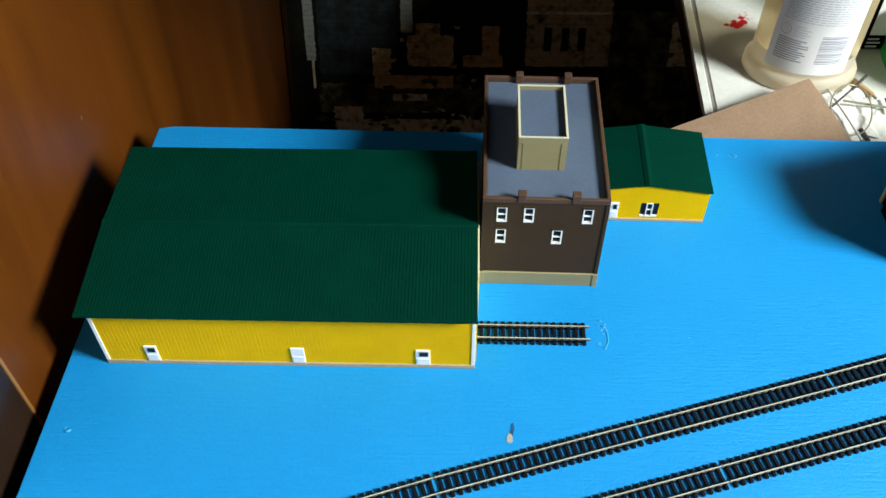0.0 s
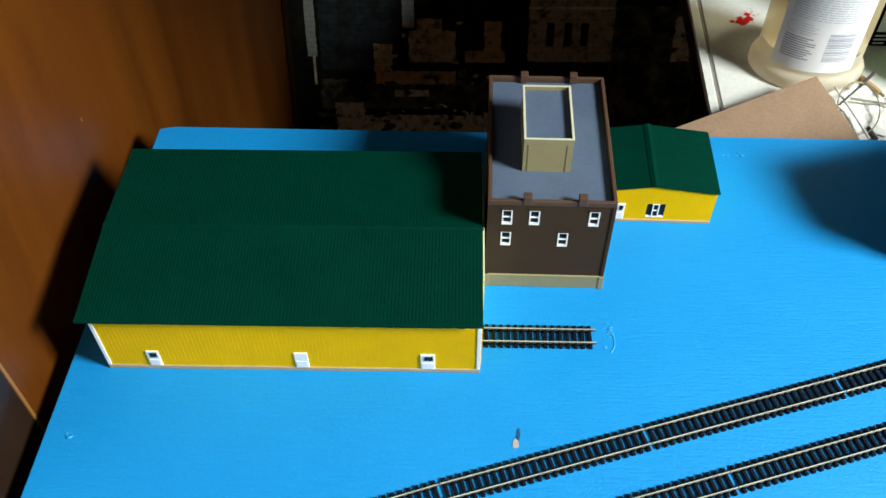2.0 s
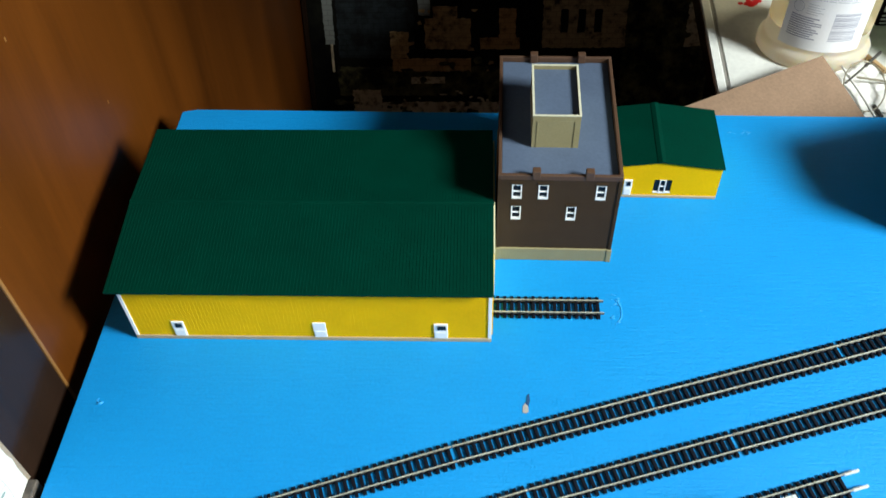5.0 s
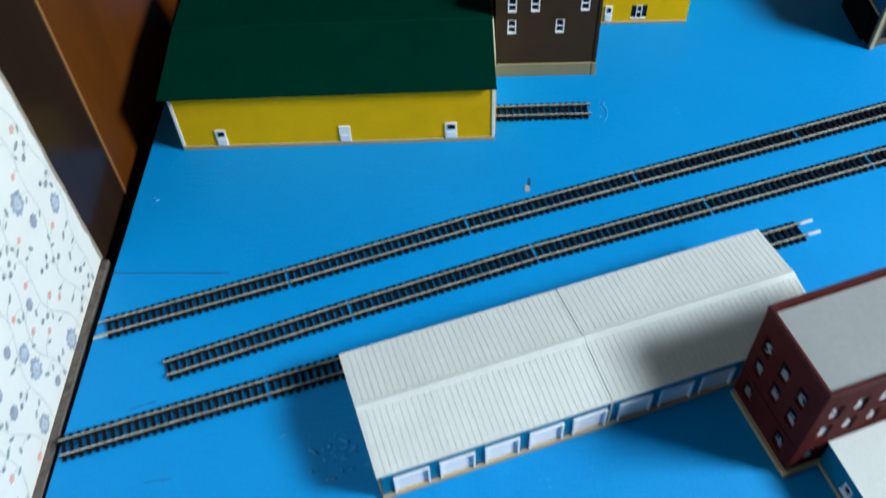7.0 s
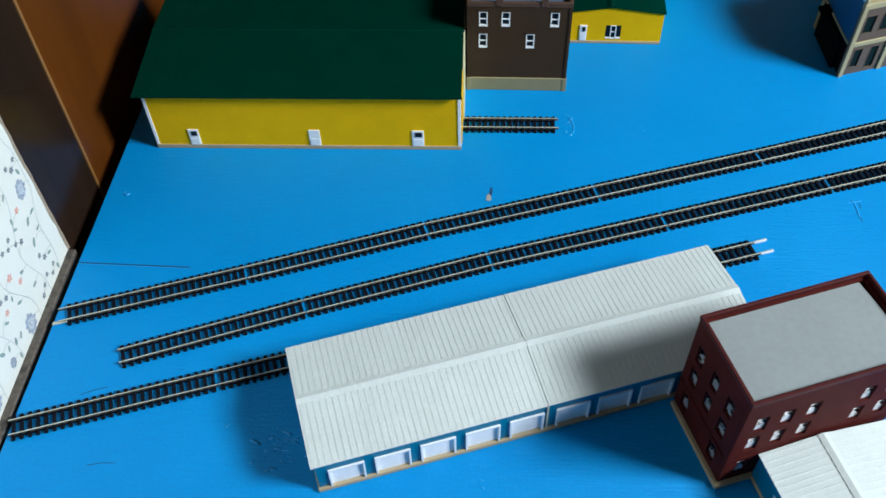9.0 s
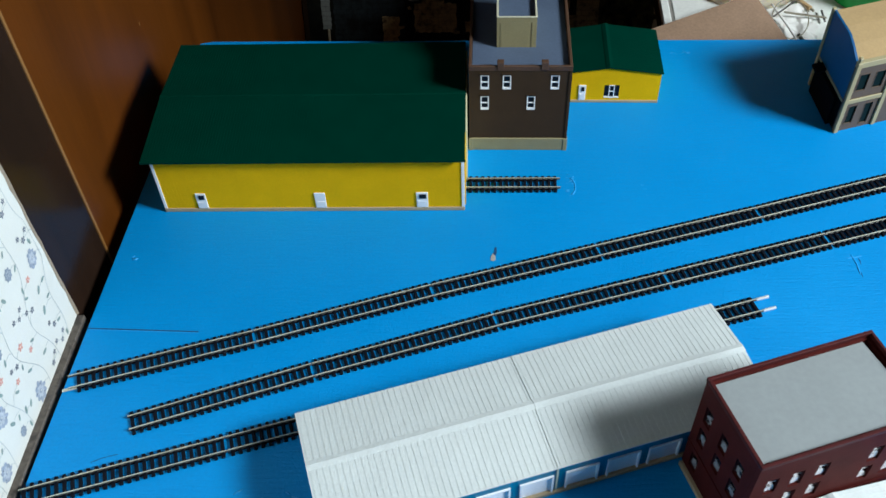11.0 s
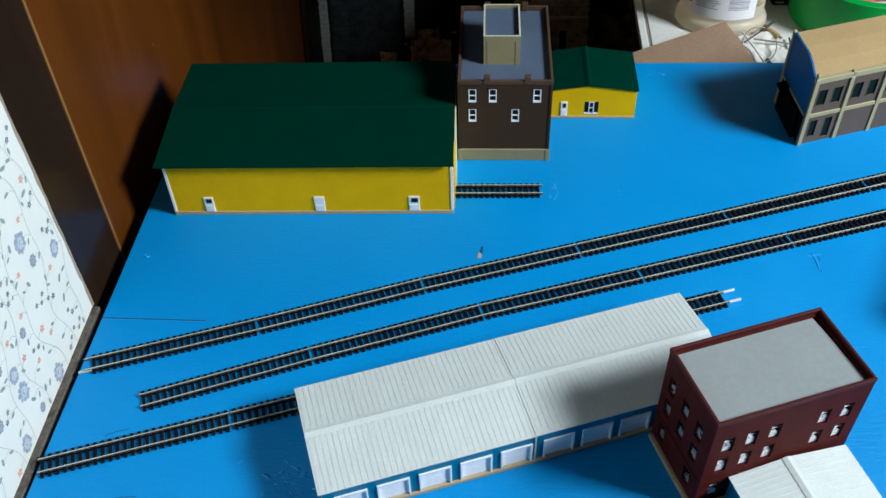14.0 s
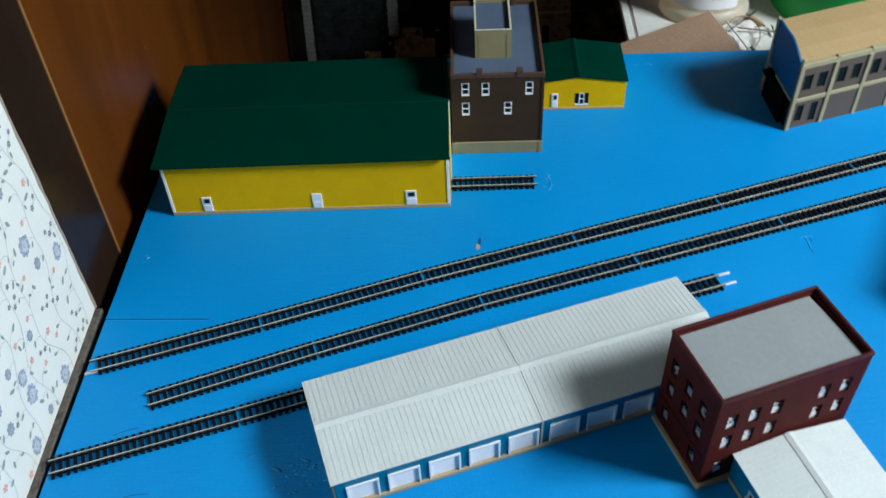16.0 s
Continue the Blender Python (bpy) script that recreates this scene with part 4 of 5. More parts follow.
def brown_tower():
    W, D, H = 0.0745, 0.1125, 0.0800
    root = thing("brown_brick_block", pose(0.0214, 0.3296, 0, 0, 0, -1.4), "brown model brick block with a blue-grey roof and tan base", "model building", "model buildings")
    deck = 0.0762
    wins = [(0.0083, 0.0592), (0.0245, 0.0592), (0.0597, 0.0592), (0.0083, 0.0400), (0.0428, 0.0400)]
    opens = [(x, x + 0.0062, z, z + 0.0128) for x, z in wins]
    base = 0.0120
    part("base_band", box(-0.0006, W + 0.0006, -0.0010, D, 0, base, 0.0004), M_OLIVE, root, "olive-tan base band")
    part("front_wall", flat_wall(0, W, base, H - 0.004, 0.002, opens), M_BROWN, root)
    part("left_wall", box(0, 0.002, 0.0021, D - 0.0021, base, H - 0.004), M_BROWN, root)
    part("right_wall", box(W - 0.002, W, 0.0021, D - 0.0021, base, H - 0.004), M_BROWN, root)
    part("back_wall", box(0, W, D - 0.002, D, base, H - 0.004), M_BROWN, root)
    part("corner_pilaster", box(-0.0003, 0.0016, -0.0006, 0.002, base, H - 0.004), M_BROWN, root)
    part("corner_pilaster", box(W - 0.0016, W + 0.0003, -0.0006, 0.002, base, H - 0.004), M_BROWN, root)
    part("base_cap", box(-0.0008, 0.0024, -0.0014, 0.0022, 0, base - 0.0002, 0.0002), M_OLIVE, root)
    part("base_cap", box(W - 0.0024, W + 0.0008, -0.0014, 0.0022, 0, base - 0.0002, 0.0002), M_OLIVE, root)
    for x0, x1, z0, z1 in opens:
        sash_window(root, x0, x1, z0, z1, bar=0.00080, sill=False, foot=2.0)
        part("lintel", box(x0 - 0.0006, x1 + 0.0006, -0.0006, 0.001, z1 + 0.0001, z1 + 0.0016), M_BROWN, root)
    parapet(root, W, D, H - 0.004, H, 0.0018, M_BROWNTRIM)
    for z0, z1 in ((deck, H - 0.0041),):
        for a, b, c, d in ((0.0021, W - 0.0021, 0.0021, 0.0024), (0.0021, W - 0.0021, D - 0.0024, D - 0.0021), (0.0021, 0.0024, 0.0024, D - 0.0024), (W - 0.0024, W - 0.0021, 0.0024, D - 0.0024)):
            part("parapet_lining", box(a, b, c, d, z0, z1), M_ROOFGREY, root)
    for y in (0.0, D - 0.003):
        for x in (0.0205, 0.0525):
            part("parapet_pier", box(x - 0.0002, x + 0.0048, y - 0.0009, y + 0.0036, H - 0.003, H + 0.0036, 0.0003), M_BROWNTRIM, root)
    part("roof_deck", box(0.0022, W - 0.0022, 0.0022, D - 0.0022, deck - 0.0015, deck, 0.0001), M_ROOFGREY, root, "blue-grey painted roof deck")
    # rooftop penthouse
    x0, x1, y0, y1, z1 = 0.0200, 0.0490, 0.0280, 0.0760, 0.1027
    ph = part("penthouse", box(x0, x1, y0, y1, deck, z1 - 0.0045), M_OLIVE, root, "olive-tan rooftop penthouse")
    for a, b, c, d in ((x0, x1, y0, y0 + 0.0009), (x0, x1, y1 - 0.0009, y1), (x0, x0 + 0.0009, y0 + 0.0011, y1 - 0.0011), (x1 - 0.0009, x1, y0 + 0.0011, y1 - 0.0011)):
        part("penthouse_rim", box(a, b, c, d, z1 - 0.0044, z1 - 0.0006), M_OLIVE, ph)
        part("rim_cap", box(a - 0.0002, b + 0.0002, c - 0.0001, d + 0.0001, z1 - 0.0006, z1), M_CREAM, ph, "pale cream rim cap")
    part("penthouse_roof", box(x0 + 0.0012, x1 - 0.0012, y0 + 0.0012, y1 - 0.0012, z1 - 0.0044, z1 - 0.0032), M_ROOFGREY, ph)
    for x in (x0 + 0.0012, x1 - 0.0050):
        part("penthouse_groove", box(x + 0.0015, x + 0.0019, y0 - 0.0003, y0 + 0.0002, deck, z1 - 0.0048), M_OLIVE, ph)
    return root


brown_tower()


def red_block():
    W, D, H = 0.0964, 0.0542, 0.0868
    root = thing("red_brick_block", pose(0.1598, 0.0044, 0, 0, 0, 18.0), "dark red model brick block with a grey flat roof", "model building", "model buildings")
    base, deck, th = 0.0036, 0.0818, 0.0030
    part("base_slab", box(-0.0022, W + 0.0022, -0.0024, D - 0.001, 0, base, 0.0004), M_TAN, root, "tan base slab")
    rows = ((0.0546, 0.0686), (0.0345, 0.0485), (0.0090, 0.0230))
    w = 0.0068
    front = [(u - w / 2, u + w / 2, *rows[0]) for u in (0.0110, 0.0255, 0.0400, 0.0710, 0.0855)]
    front += [(u - w / 2, u + w / 2, *rows[1]) for u in (0.0110, 0.0255, 0.0400, 0.0710, 0.0855)]
    front += [(0.0110 - w / 2, 0.0110 + w / 2, *rows[2])]
    bands = [(0, W, 0.0262, 0.0275, 0.0003)]
    part("front_wall", flat_wall(0, W, base, H - 0.003, th, front, bands), M_RED, root)
    side = [(v - w / 2, v + w / 2, *r) for v in (0.0130, 0.0285, 0.0445) for r in rows[:2]] + [(0.0130 - w / 2, 0.0130 + w / 2, *rows[2]), (0.0445 - w / 2, 0.0445 + w / 2, *rows[2])]
    # the left wall faces -x
    face = Matrix.Translation((0, D, 0)) @ Matrix.Rotation(radians(-90), 4, "Z")
    flipped = [(D - b, D - a, c, d) for a, b, c, d in side]
    part("left_wall", moved(flat_wall(0.0001, D - th - 0.0001, base, H - 0.003, th, flipped, [(0.0001, D - th - 0.0001, 0.0262, 0.0275, 0.0005)]), face), M_RED, root)
    part("right_wall", box(W - th, W, th + 0.0001, D, base, H - 0.003), M_RED, root)
    part("back_wall", box(th + 0.0001, W - th - 0.0001, D - th, D, base, H - 0.003), M_RED, root)
    rng = random.Random(17)

    def film(a, b, c, d, turned, deep):
        # a buckled piece of clear film in the lower half, its top edge askew
        w, mid = b - a, (c + d) / 2
        low, peak = c + 0.0006, mid + rng.uniform(-0.0006, 0.0012)
        outline = [(a + 0.0005, low), (b - 0.0005, low), (b - 0.0005, peak - rng.uniform(0.0008, 0.0030)), (a + w * rng.uniform(0.45, 0.7), peak), (a + 0.0005, peak - rng.uniform(0.0002, 0.0016))]
        bm = prism(outline, deep, deep + 0.0008)
        bmesh.ops.recalc_face_normals(bm, faces=bm.faces)
        bm.transform(turned)
        return bm
    for a, b, c, d in front:
        w = sash_window(root, a, b, c, d, bar=0.0005, frame_mat=M_REDTRIM, pane_mat=M_GLASS, depth=0.0030, sill=False, mid=False, inset=0.0012)
        part("meeting_rail", box(a + 0.0005, b - 0.0005, 0.0014, 0.0022, (c + d) / 2 + 0.0016, (c + d) / 2 + 0.0021), M_DULLWHITE, w)
        part("lower_pane", film(a, b, c, d, I4, 0.0012), M_FILM, w, "bright buckled lower pane")
        part("side_stop", box(a + 0.0005, a + 0.0010, 0.0013, 0.0024, (c + d) / 2 + 0.0022, d - 0.0006), M_DULLWHITE, w)
    for a, b, c, d in flipped:
        w = sash_window(root, a, b, c, d, face, bar=0.0004, frame_mat=M_REDTRIM, pane_mat=M_GLASS, depth=0.0026, sill=False, mid=False, inset=0.0016)
        part("lower_pane", film(a, b, c, d, face, 0.0016), M_FILMSHADE, w, "cloudy lower pane, darkened for the shaded side")
    parapet(root, W, D, H - 0.003, H, 0.0015, M_REDTRIM)
    part("roof_deck", slab([(0.0017, 0.0017), (W - 0.0036, 0.0017), (W - 0.0044, 0.020), (W - 0.0050, 0.036), (W - 0.0062, D - 0.0022), (0.045, D - 0.0017), (0.0017, D - 0.0019)], deck, deck + 0.001), M_GREY, root, "plain grey card roof")
    return root


red_block()


def white_annex():
    """Ribbed white-roofed shed built against the red block's front."""
    L = 0.0590
    root = thing("white_roofed_annex", pose(0.1596, 0.0048, 0, 0, 0, 16.6), "white-roofed model shed with blue walls against the red block", "model building", "model buildings")
    x0, x1, eave, ridge, base = 0.0187, 0.0946, 0.0262, 0.0310, 0.003
    xr = 0.0545
    y1 = -0.0008
    part("foundation", box(x0 + 0.001, x1 - 0.001, -L + 0.001, y1, 0, base, 0.0003), M_TAN, root, "tan foundation strip")
    face = Matrix.Translation((x0 + 0.0016, 0, 0)) @ Matrix.Rotation(radians(-90), 4, "Z")
    # the left wall: local x runs towards -y
    win = [(0.0200, 0.0265, 0.0085, 0.0165), (0.0407, 0.0472, 0.0085, 0.0165)]
    part("left_wall", moved(ribbed_wall(0.0010, L - 0.001, base, eave, 0.0020, 0.0008, 0.00012, 0.0014, win), face), M_TEAL, root)
    for hole in win:
        sash_window(root, *hole, face, bar=0.0011, mid=False)
    part("right_wall", box(x1 - 0.003, x1 - 0.0016, -L + 0.0028, y1, base, eave), M_TEAL, root)
    hole = [(0.0690, 0.0790, 0.0080, 0.0170)]
    at_end = Matrix.Translation((0, -L + 0.0012, 0))
    part("end_wall", moved(ribbed_wall(x0 + 0.0034, x1 - 0.0032, base, eave, 0.0020, 0.0008, 0.00012, 0.0014, hole), at_end), M_TEAL, root)
    part("end_gable", prism([(x0 + 0.0034, eave), (x1 - 0.0032, eave), (xr, ridge - 0.001)], -L + 0.0012, -L + 0.0026), M_TEAL, root)
    sash_window(root, *hole[0], at_end, bar=0.0011, mid=False)
    for a, name in (((x0, eave), "roof_left"), ((x1, eave), "roof_right")):
        g = slope(0.0005, L, a, (xr, ridge), 0.00355, 0.0006, 0.00030, 0.0010)
        part(name, ([(v[1], -v[0], v[2]) for v in g[0]], g[1]), M_ROOFWHITE, root)
    cap = prism([(xr - 0.0030, ridge), (xr, ridge + 0.0008), (xr + 0.0030, ridge), (xr, ridge - 0.0003)], -L, -0.0005)
    part("ridge_cap", cap, M_ROOFWHITE, root)
    return root


white_annex()


def storefront():
    W, D, H = 0.1358, 0.0575, 0.0670
    root = thing("brown_store_building", pose(0.3071, 0.3440, 0, 0, 0, 17.3), "mauve-brown model store with stone trim and tan roof", "model building", "model buildings")
    n, pitch, pw = 4, 0.0330, 0.0038
    opens, panels = [], []
    for i in range(n):
        a = pw + i * pitch
        opens += [(a + 0.0025, a + 0.0114, 0.0380, 0.0543), (a + 0.0165, a + 0.0254, 0.0380, 0.0543)]
        if i in (0, 3):
            opens += [(a + 0.0032, a + 0.0106, 0.0060, 0.0240), (a + 0.0172, a + 0.0246, 0.0030, 0.0240)]
        else:
            panels.append((a + 0.0006, a + pitch - pw - 0.0006, 0.0, 0.0275, -0.0012))
    part("front_wall", flat_wall(0, W, 0, H - 0.006, 0.0024, opens), M_STBROWN, root)
    for a, b, c, d in opens:
        sash_window(root, a, b, c, d, bar=0.0004, frame_mat=M_STBROWN, pane_mat=M_GREENGLASS, depth=0.0012, sill=False, mid=False)
    for a, b, c, d, e in panels:
        part("shop_panel", box(a, b, -0.0005, 0.0002, c, d - 0.001), M_STBROWN, root)
    for i in range(n + 1):
        x = i * pitch
        part("pilaster", box(x, x + pw, -0.0016, 0.0008, 0, H - 0.005 + (0.004 if i in (0, n) else 0), 0.0003), M_STTRIM, root, "stone-coloured pilaster")
        part("finial", box(x + 0.0004, x + pw - 0.0004, -0.0010, 0.0024, H - 0.0049 + (0.004 if i in (0, n) else 0), H + (0.0035 if i in (0, n) else 0.0006), 0.0004), M_STTRIM, root)
    for i in range(n):
        a = i * pitch + pw
        part("belt_course", box(a, a + pitch - pw, -0.0011, 0.0004, 0.0274, 0.0312, 0.0003), M_STTRIM, root)
    part("cornice", box(0.0002, W - 0.0002, -0.0010, 0.0030, H - 0.0058, H - 0.0008, 0.0003), M_STTRIM, root, "stone-coloured cornice")
    # stepped side walls: tall at the back, lower to the front
    profile = [(D, H + 0.0056), (D - 0.018, H + 0.0060), (D - 0.028, H + 0.0066), (D - 0.033, H + 0.0062), (D - 0.043, H + 0.0030), (0.0060, H - 0.0010), (0.0032, H - 0.0020)]
    steps = [(0.0032, 0.030), (D, 0.030), *profile]
    for x, name in ((0.0004, "left_wall"), (W - 0.0024, "right_wall")):
        bm = prism(steps, 0, 0.0018)
        bm.transform(Matrix(((0, 1, 0, x), (1, 0, 0, 0), (0, 0, 1, 0), (0, 0, 0, 1))))
        bmesh.ops.recalc_face_normals(bm, faces=bm.faces)
        part(name, bm, M_STBLUE, root, "dark blue painted upper side wall")
        part("lower_side_wall", box(x + 0.0003, x + 0.0016, 0.0032, D, 0, 0.0276), M_SHADOWBLACK, root)
        part("side_belt", box(x - 0.0006, x + 0.0018, 0.0032, D, 0.0278, 0.0298), M_STTRIM, root)
    part("rear_post", box(-0.0008, 0.0022, D - 0.0002, D + 0.003, 0, H + 0.0066, 0.0003), M_STTRIM, root)
    part("back_wall", box(0.0026, W - 0.0026, D - 0.002, D, 0, H + 0.0030), M_STBROWN, root)
    # the card roof follows the curve of the side walls
    under = [(D - 0.0021, H + 0.0046), (0.0380, H + 0.0037), (0.0200, H + 0.0012), (0.0032, H - 0.0027)]
    bm = prism(under + [(y, z - 0.0012) for y, z in reversed(under)], 0.0024, W - 0.0026)
    bm.transform(Matrix(((0, 1, 0, 0), (1, 0, 0, 0), (0, 0, 1, 0), (0, 0, 0, 1))))
    bmesh.ops.recalc_face_normals(bm, faces=bm.faces)
    part("roof", bm, M_STROOF, root, "plain tan card roof")
    part("rear_cap", box(0.0026, W - 0.0026, D - 0.0020, D + 0.0010, H + 0.0031, H + 0.0046, 0.0002), M_STROOF, root)
    part("side_lean_to", box(-0.0032, 0.0001, 0.010, D - 0.006, 0, 0.0268, 0.0004), M_SHADOWBLACK, root, "black side lean-to")
    part("side_awning", box(-0.0095, 0.0002, D - 0.018, D - 0.008, 0.0280, 0.0304, 0.0004), M_SHADOWBLACK, root, "black side awning")
    # the side walls stand askew to the front
    lean = Matrix(((1, 0.25, 0, 0), (0, 1, 0, 0), (0, 0, 1, 0), (0, 0, 0, 1)))
    for ob in root.children_recursive:
        ob.data.transform(lean)
    return root


storefront()


def end_block():
    """The block past the store whose shade falls across the board's end."""
    root = thing("grey_model_block", pose(0.368, 0.131, 0, 0, 0, -32), "plain grey model block at the board's end", "model building", "model buildings")
    part("walls", box(0, 0.060, 0, 0.115, 0, 0.052, 0.0004), M_STBROWN, root)
    part("roof", box(-0.001, 0.061, -0.001, 0.116, 0.0521, 0.0545, 0.0004), M_GREY, root)


end_block()

# ---- behind the board: dresser, bottle, tape, clutter, poster ----
DRESS_Z = -0.022


def white_table():
    root = thing("white_table", pose(0.2019, 0.4620, -0.75, 0, 0, -2.4), "white painted table with a grooved top", "table")
    top = DRESS_Z + 0.75
    W, D = 0.62, 0.39
    part("apron", box(0.08, W - 0.03, 0.05, D - 0.03, top - 0.085, top - 0.0185), M_DARKWOOD, root)
    for x in (0.09, W - 0.08):
        for y in (0.06, D - 0.08):
            part("leg", box(x, x + 0.04, y, y + 0.04, 0, top - 0.086, 0.002), M_DARKWOOD, root)
    part("edge_band", box(-0.0012, 0.0, 0.0, D, top - 0.018, top - 0.0008), M_DARKWOOD, root, "dark edge band")
    part("top_rim", box(0.0, 0.0085, 0.0, D, top - 0.018, top, 0.0012), M_DRESSER, root)
    part("groove", box(0.0085, 0.0112, 0.0, D, top - 0.018, top - 0.0012), M_GROOVE, root, "darker groove round the top")
    part("top_panel", box(0.0112, W, 0.0, D, top - 0.018, top - 0.0002, 0.0008), M_DRESSER, root)
    rng = random.Random(8)
    verts, faces = [], []
    for k in range(30):
        r = rng.uniform(0.0016, 0.0046) if k < 16 else rng.uniform(0.0003, 0.0010)
        cx, cy = (0.0455 + rng.gauss(0, 0.0040), 0.1835 + rng.gauss(0, 0.0035)) if k < 16 else (0.0530 + rng.gauss(0, 0.0030), 0.1930 + rng.gauss(0, 0.0050))
        base = len(verts)
        verts += [(cx + r * rng.uniform(0.7, 1.2) * math.cos(0.6 * i), cy + 0.8 * r * rng.uniform(0.7, 1.2) * math.sin(0.6 * i), top + 0.00004 + 0.000004 * k) for i in range(10)]
        faces.append(tuple(range(base, base + 10)))
    bm = (verts, faces)
    part("paint_spot", bm, M_REDSPOT, root, "smeared spot of dried red paint")


white_table()


def translucent(name, colour, rough=0.35):
    m = bpy.data.materials.new(name)
    m.use_nodes = True
    b = m.node_tree.nodes["Principled BSDF"]
    b.inputs["Base Color"].default_value = rgba(colour)
    b.inputs["Roughness"].default_value = rough
    b.inputs["Subsurface Weight"].default_value = 0.6
    b.inputs["Subsurface Radius"].default_value = (0.02, 0.015, 0.008)
    b.inputs["Subsurface Scale"].default_value = 0.6
    through_light = m.node_tree.nodes.new("ShaderNodeBsdfTranslucent")
    through_light.inputs[0].default_value = rgba(colour)
    both = m.node_tree.nodes.new("ShaderNodeMixShader")
    both.inputs[0].default_value = 0.55
    m.node_tree.links.new(b.outputs[0], both.inputs[1])
    m.node_tree.links.new(through_light.outputs[0], both.inputs[2])
    m.node_tree.links.new(both.outputs[0], m.node_tree.nodes["Material Output"].inputs[0])
    n = node(m.node_tree, "ShaderNodeTexNoise", Scale=40.0, Detail=3.0)
    co = m.node_tree.nodes.new("ShaderNodeTexCoord")
    m.node_tree.links.new(co.outputs["Object"], n.inputs["Vector"])
    bp = node(m.node_tree, "ShaderNodeBump", Strength=0.08, Distance=0.002)
    m.node_tree.links.new(n.outputs["Fac"], bp.inputs["Height"])
    m.node_tree.links.new(bp.outputs[0], b.inputs["Normal"])
    return m


M_JUG = translucent("cream_translucent_plastic", (0.88, 0.80, 0.66))
M_JUGUPPER = translucent("amber_clear_plastic", (0.82, 0.70, 0.46))
clear = M_JUGUPPER.node_tree.nodes.new("ShaderNodeBsdfTransparent")
clear.inputs[0].default_value = (0.97, 0.90, 0.74, 1)
film = M_JUGUPPER.node_tree.nodes.new("ShaderNodeMixShader")
film.inputs[0].default_value = 0.55
M_JUGUPPER.node_tree.links.new(M_JUGUPPER.node_tree.nodes["Mix Shader"].outputs[0], film.inputs[1])
M_JUGUPPER.node_tree.links.new(clear.outputs[0], film.inputs[2])
M_JUGUPPER.node_tree.links.new(film.outputs[0], M_JUGUPPER.node_tree.nodes["Material Output"].inputs[0])
M_LABEL = paint("white_paper_label", (0.78, 0.78, 0.80), 0.5, 0.03, 600, 40, 0.05)
M_TEXT = paint("grey_label_ink", (0.33, 0.34, 0.41), 0.6, 0.15, 1500, 200, 0.0)
M_FAINT = paint("faint_label_ink", (0.52, 0.53, 0.57), 0.6, 0.1, 1500, 200, 0.0)
M_TAPE = paint("green_masking_tape", (0.009, 0.33, 0.045), 0.5, 0.08, 900, 60, 0.15)
M_CORE = paint("white_card_core", (0.72, 0.66, 0.64), 0.7, 0.05, 500, 60, 0.1, second=(0.68, 0.16, 0.16), second_at=0.46)
M_CABLE = paint("white_cable_plastic", (0.74, 0.73, 0.69), 0.4, 0.05)
M_WIRE = paint("grey_steel_wire", (0.30, 0.27, 0.20), 0.4, 0.15, metal=0.5)
M_TOOLDARK = paint("dark_tool_handle", (0.05, 0.045, 0.04), 0.5, 0.2)
M_TOOLWOOD = paint("tan_tool_handle", (0.50, 0.34, 0.17), 0.5, 0.15)


def curved_patch(radius, a0, a1, z0, z1, thick=0.0002, steps=24, wave=0.0):
    verts, faces = [], []
    for i in range(steps + 1):
        a = a0 + (a1 - a0) * i / steps
        for r in (radius, radius + thick):
            for z in (z0, z1):
                verts.append((r * math.cos(a), r * math.sin(a), z))
    for i in range(steps):
        k, l = 4 * i, 4 * i + 4
        faces += [(k + 2, l + 2, l + 3, k + 3), (k, k + 1, l + 1, l), (k + 1, k + 3, l + 3, l + 1), (k, l, l + 2, k + 2)]
    faces += [(0, 2, 3, 1), (4 * steps, 4 * steps + 1, 4 * steps + 3, 4 * steps + 2)]
    return verts, faces


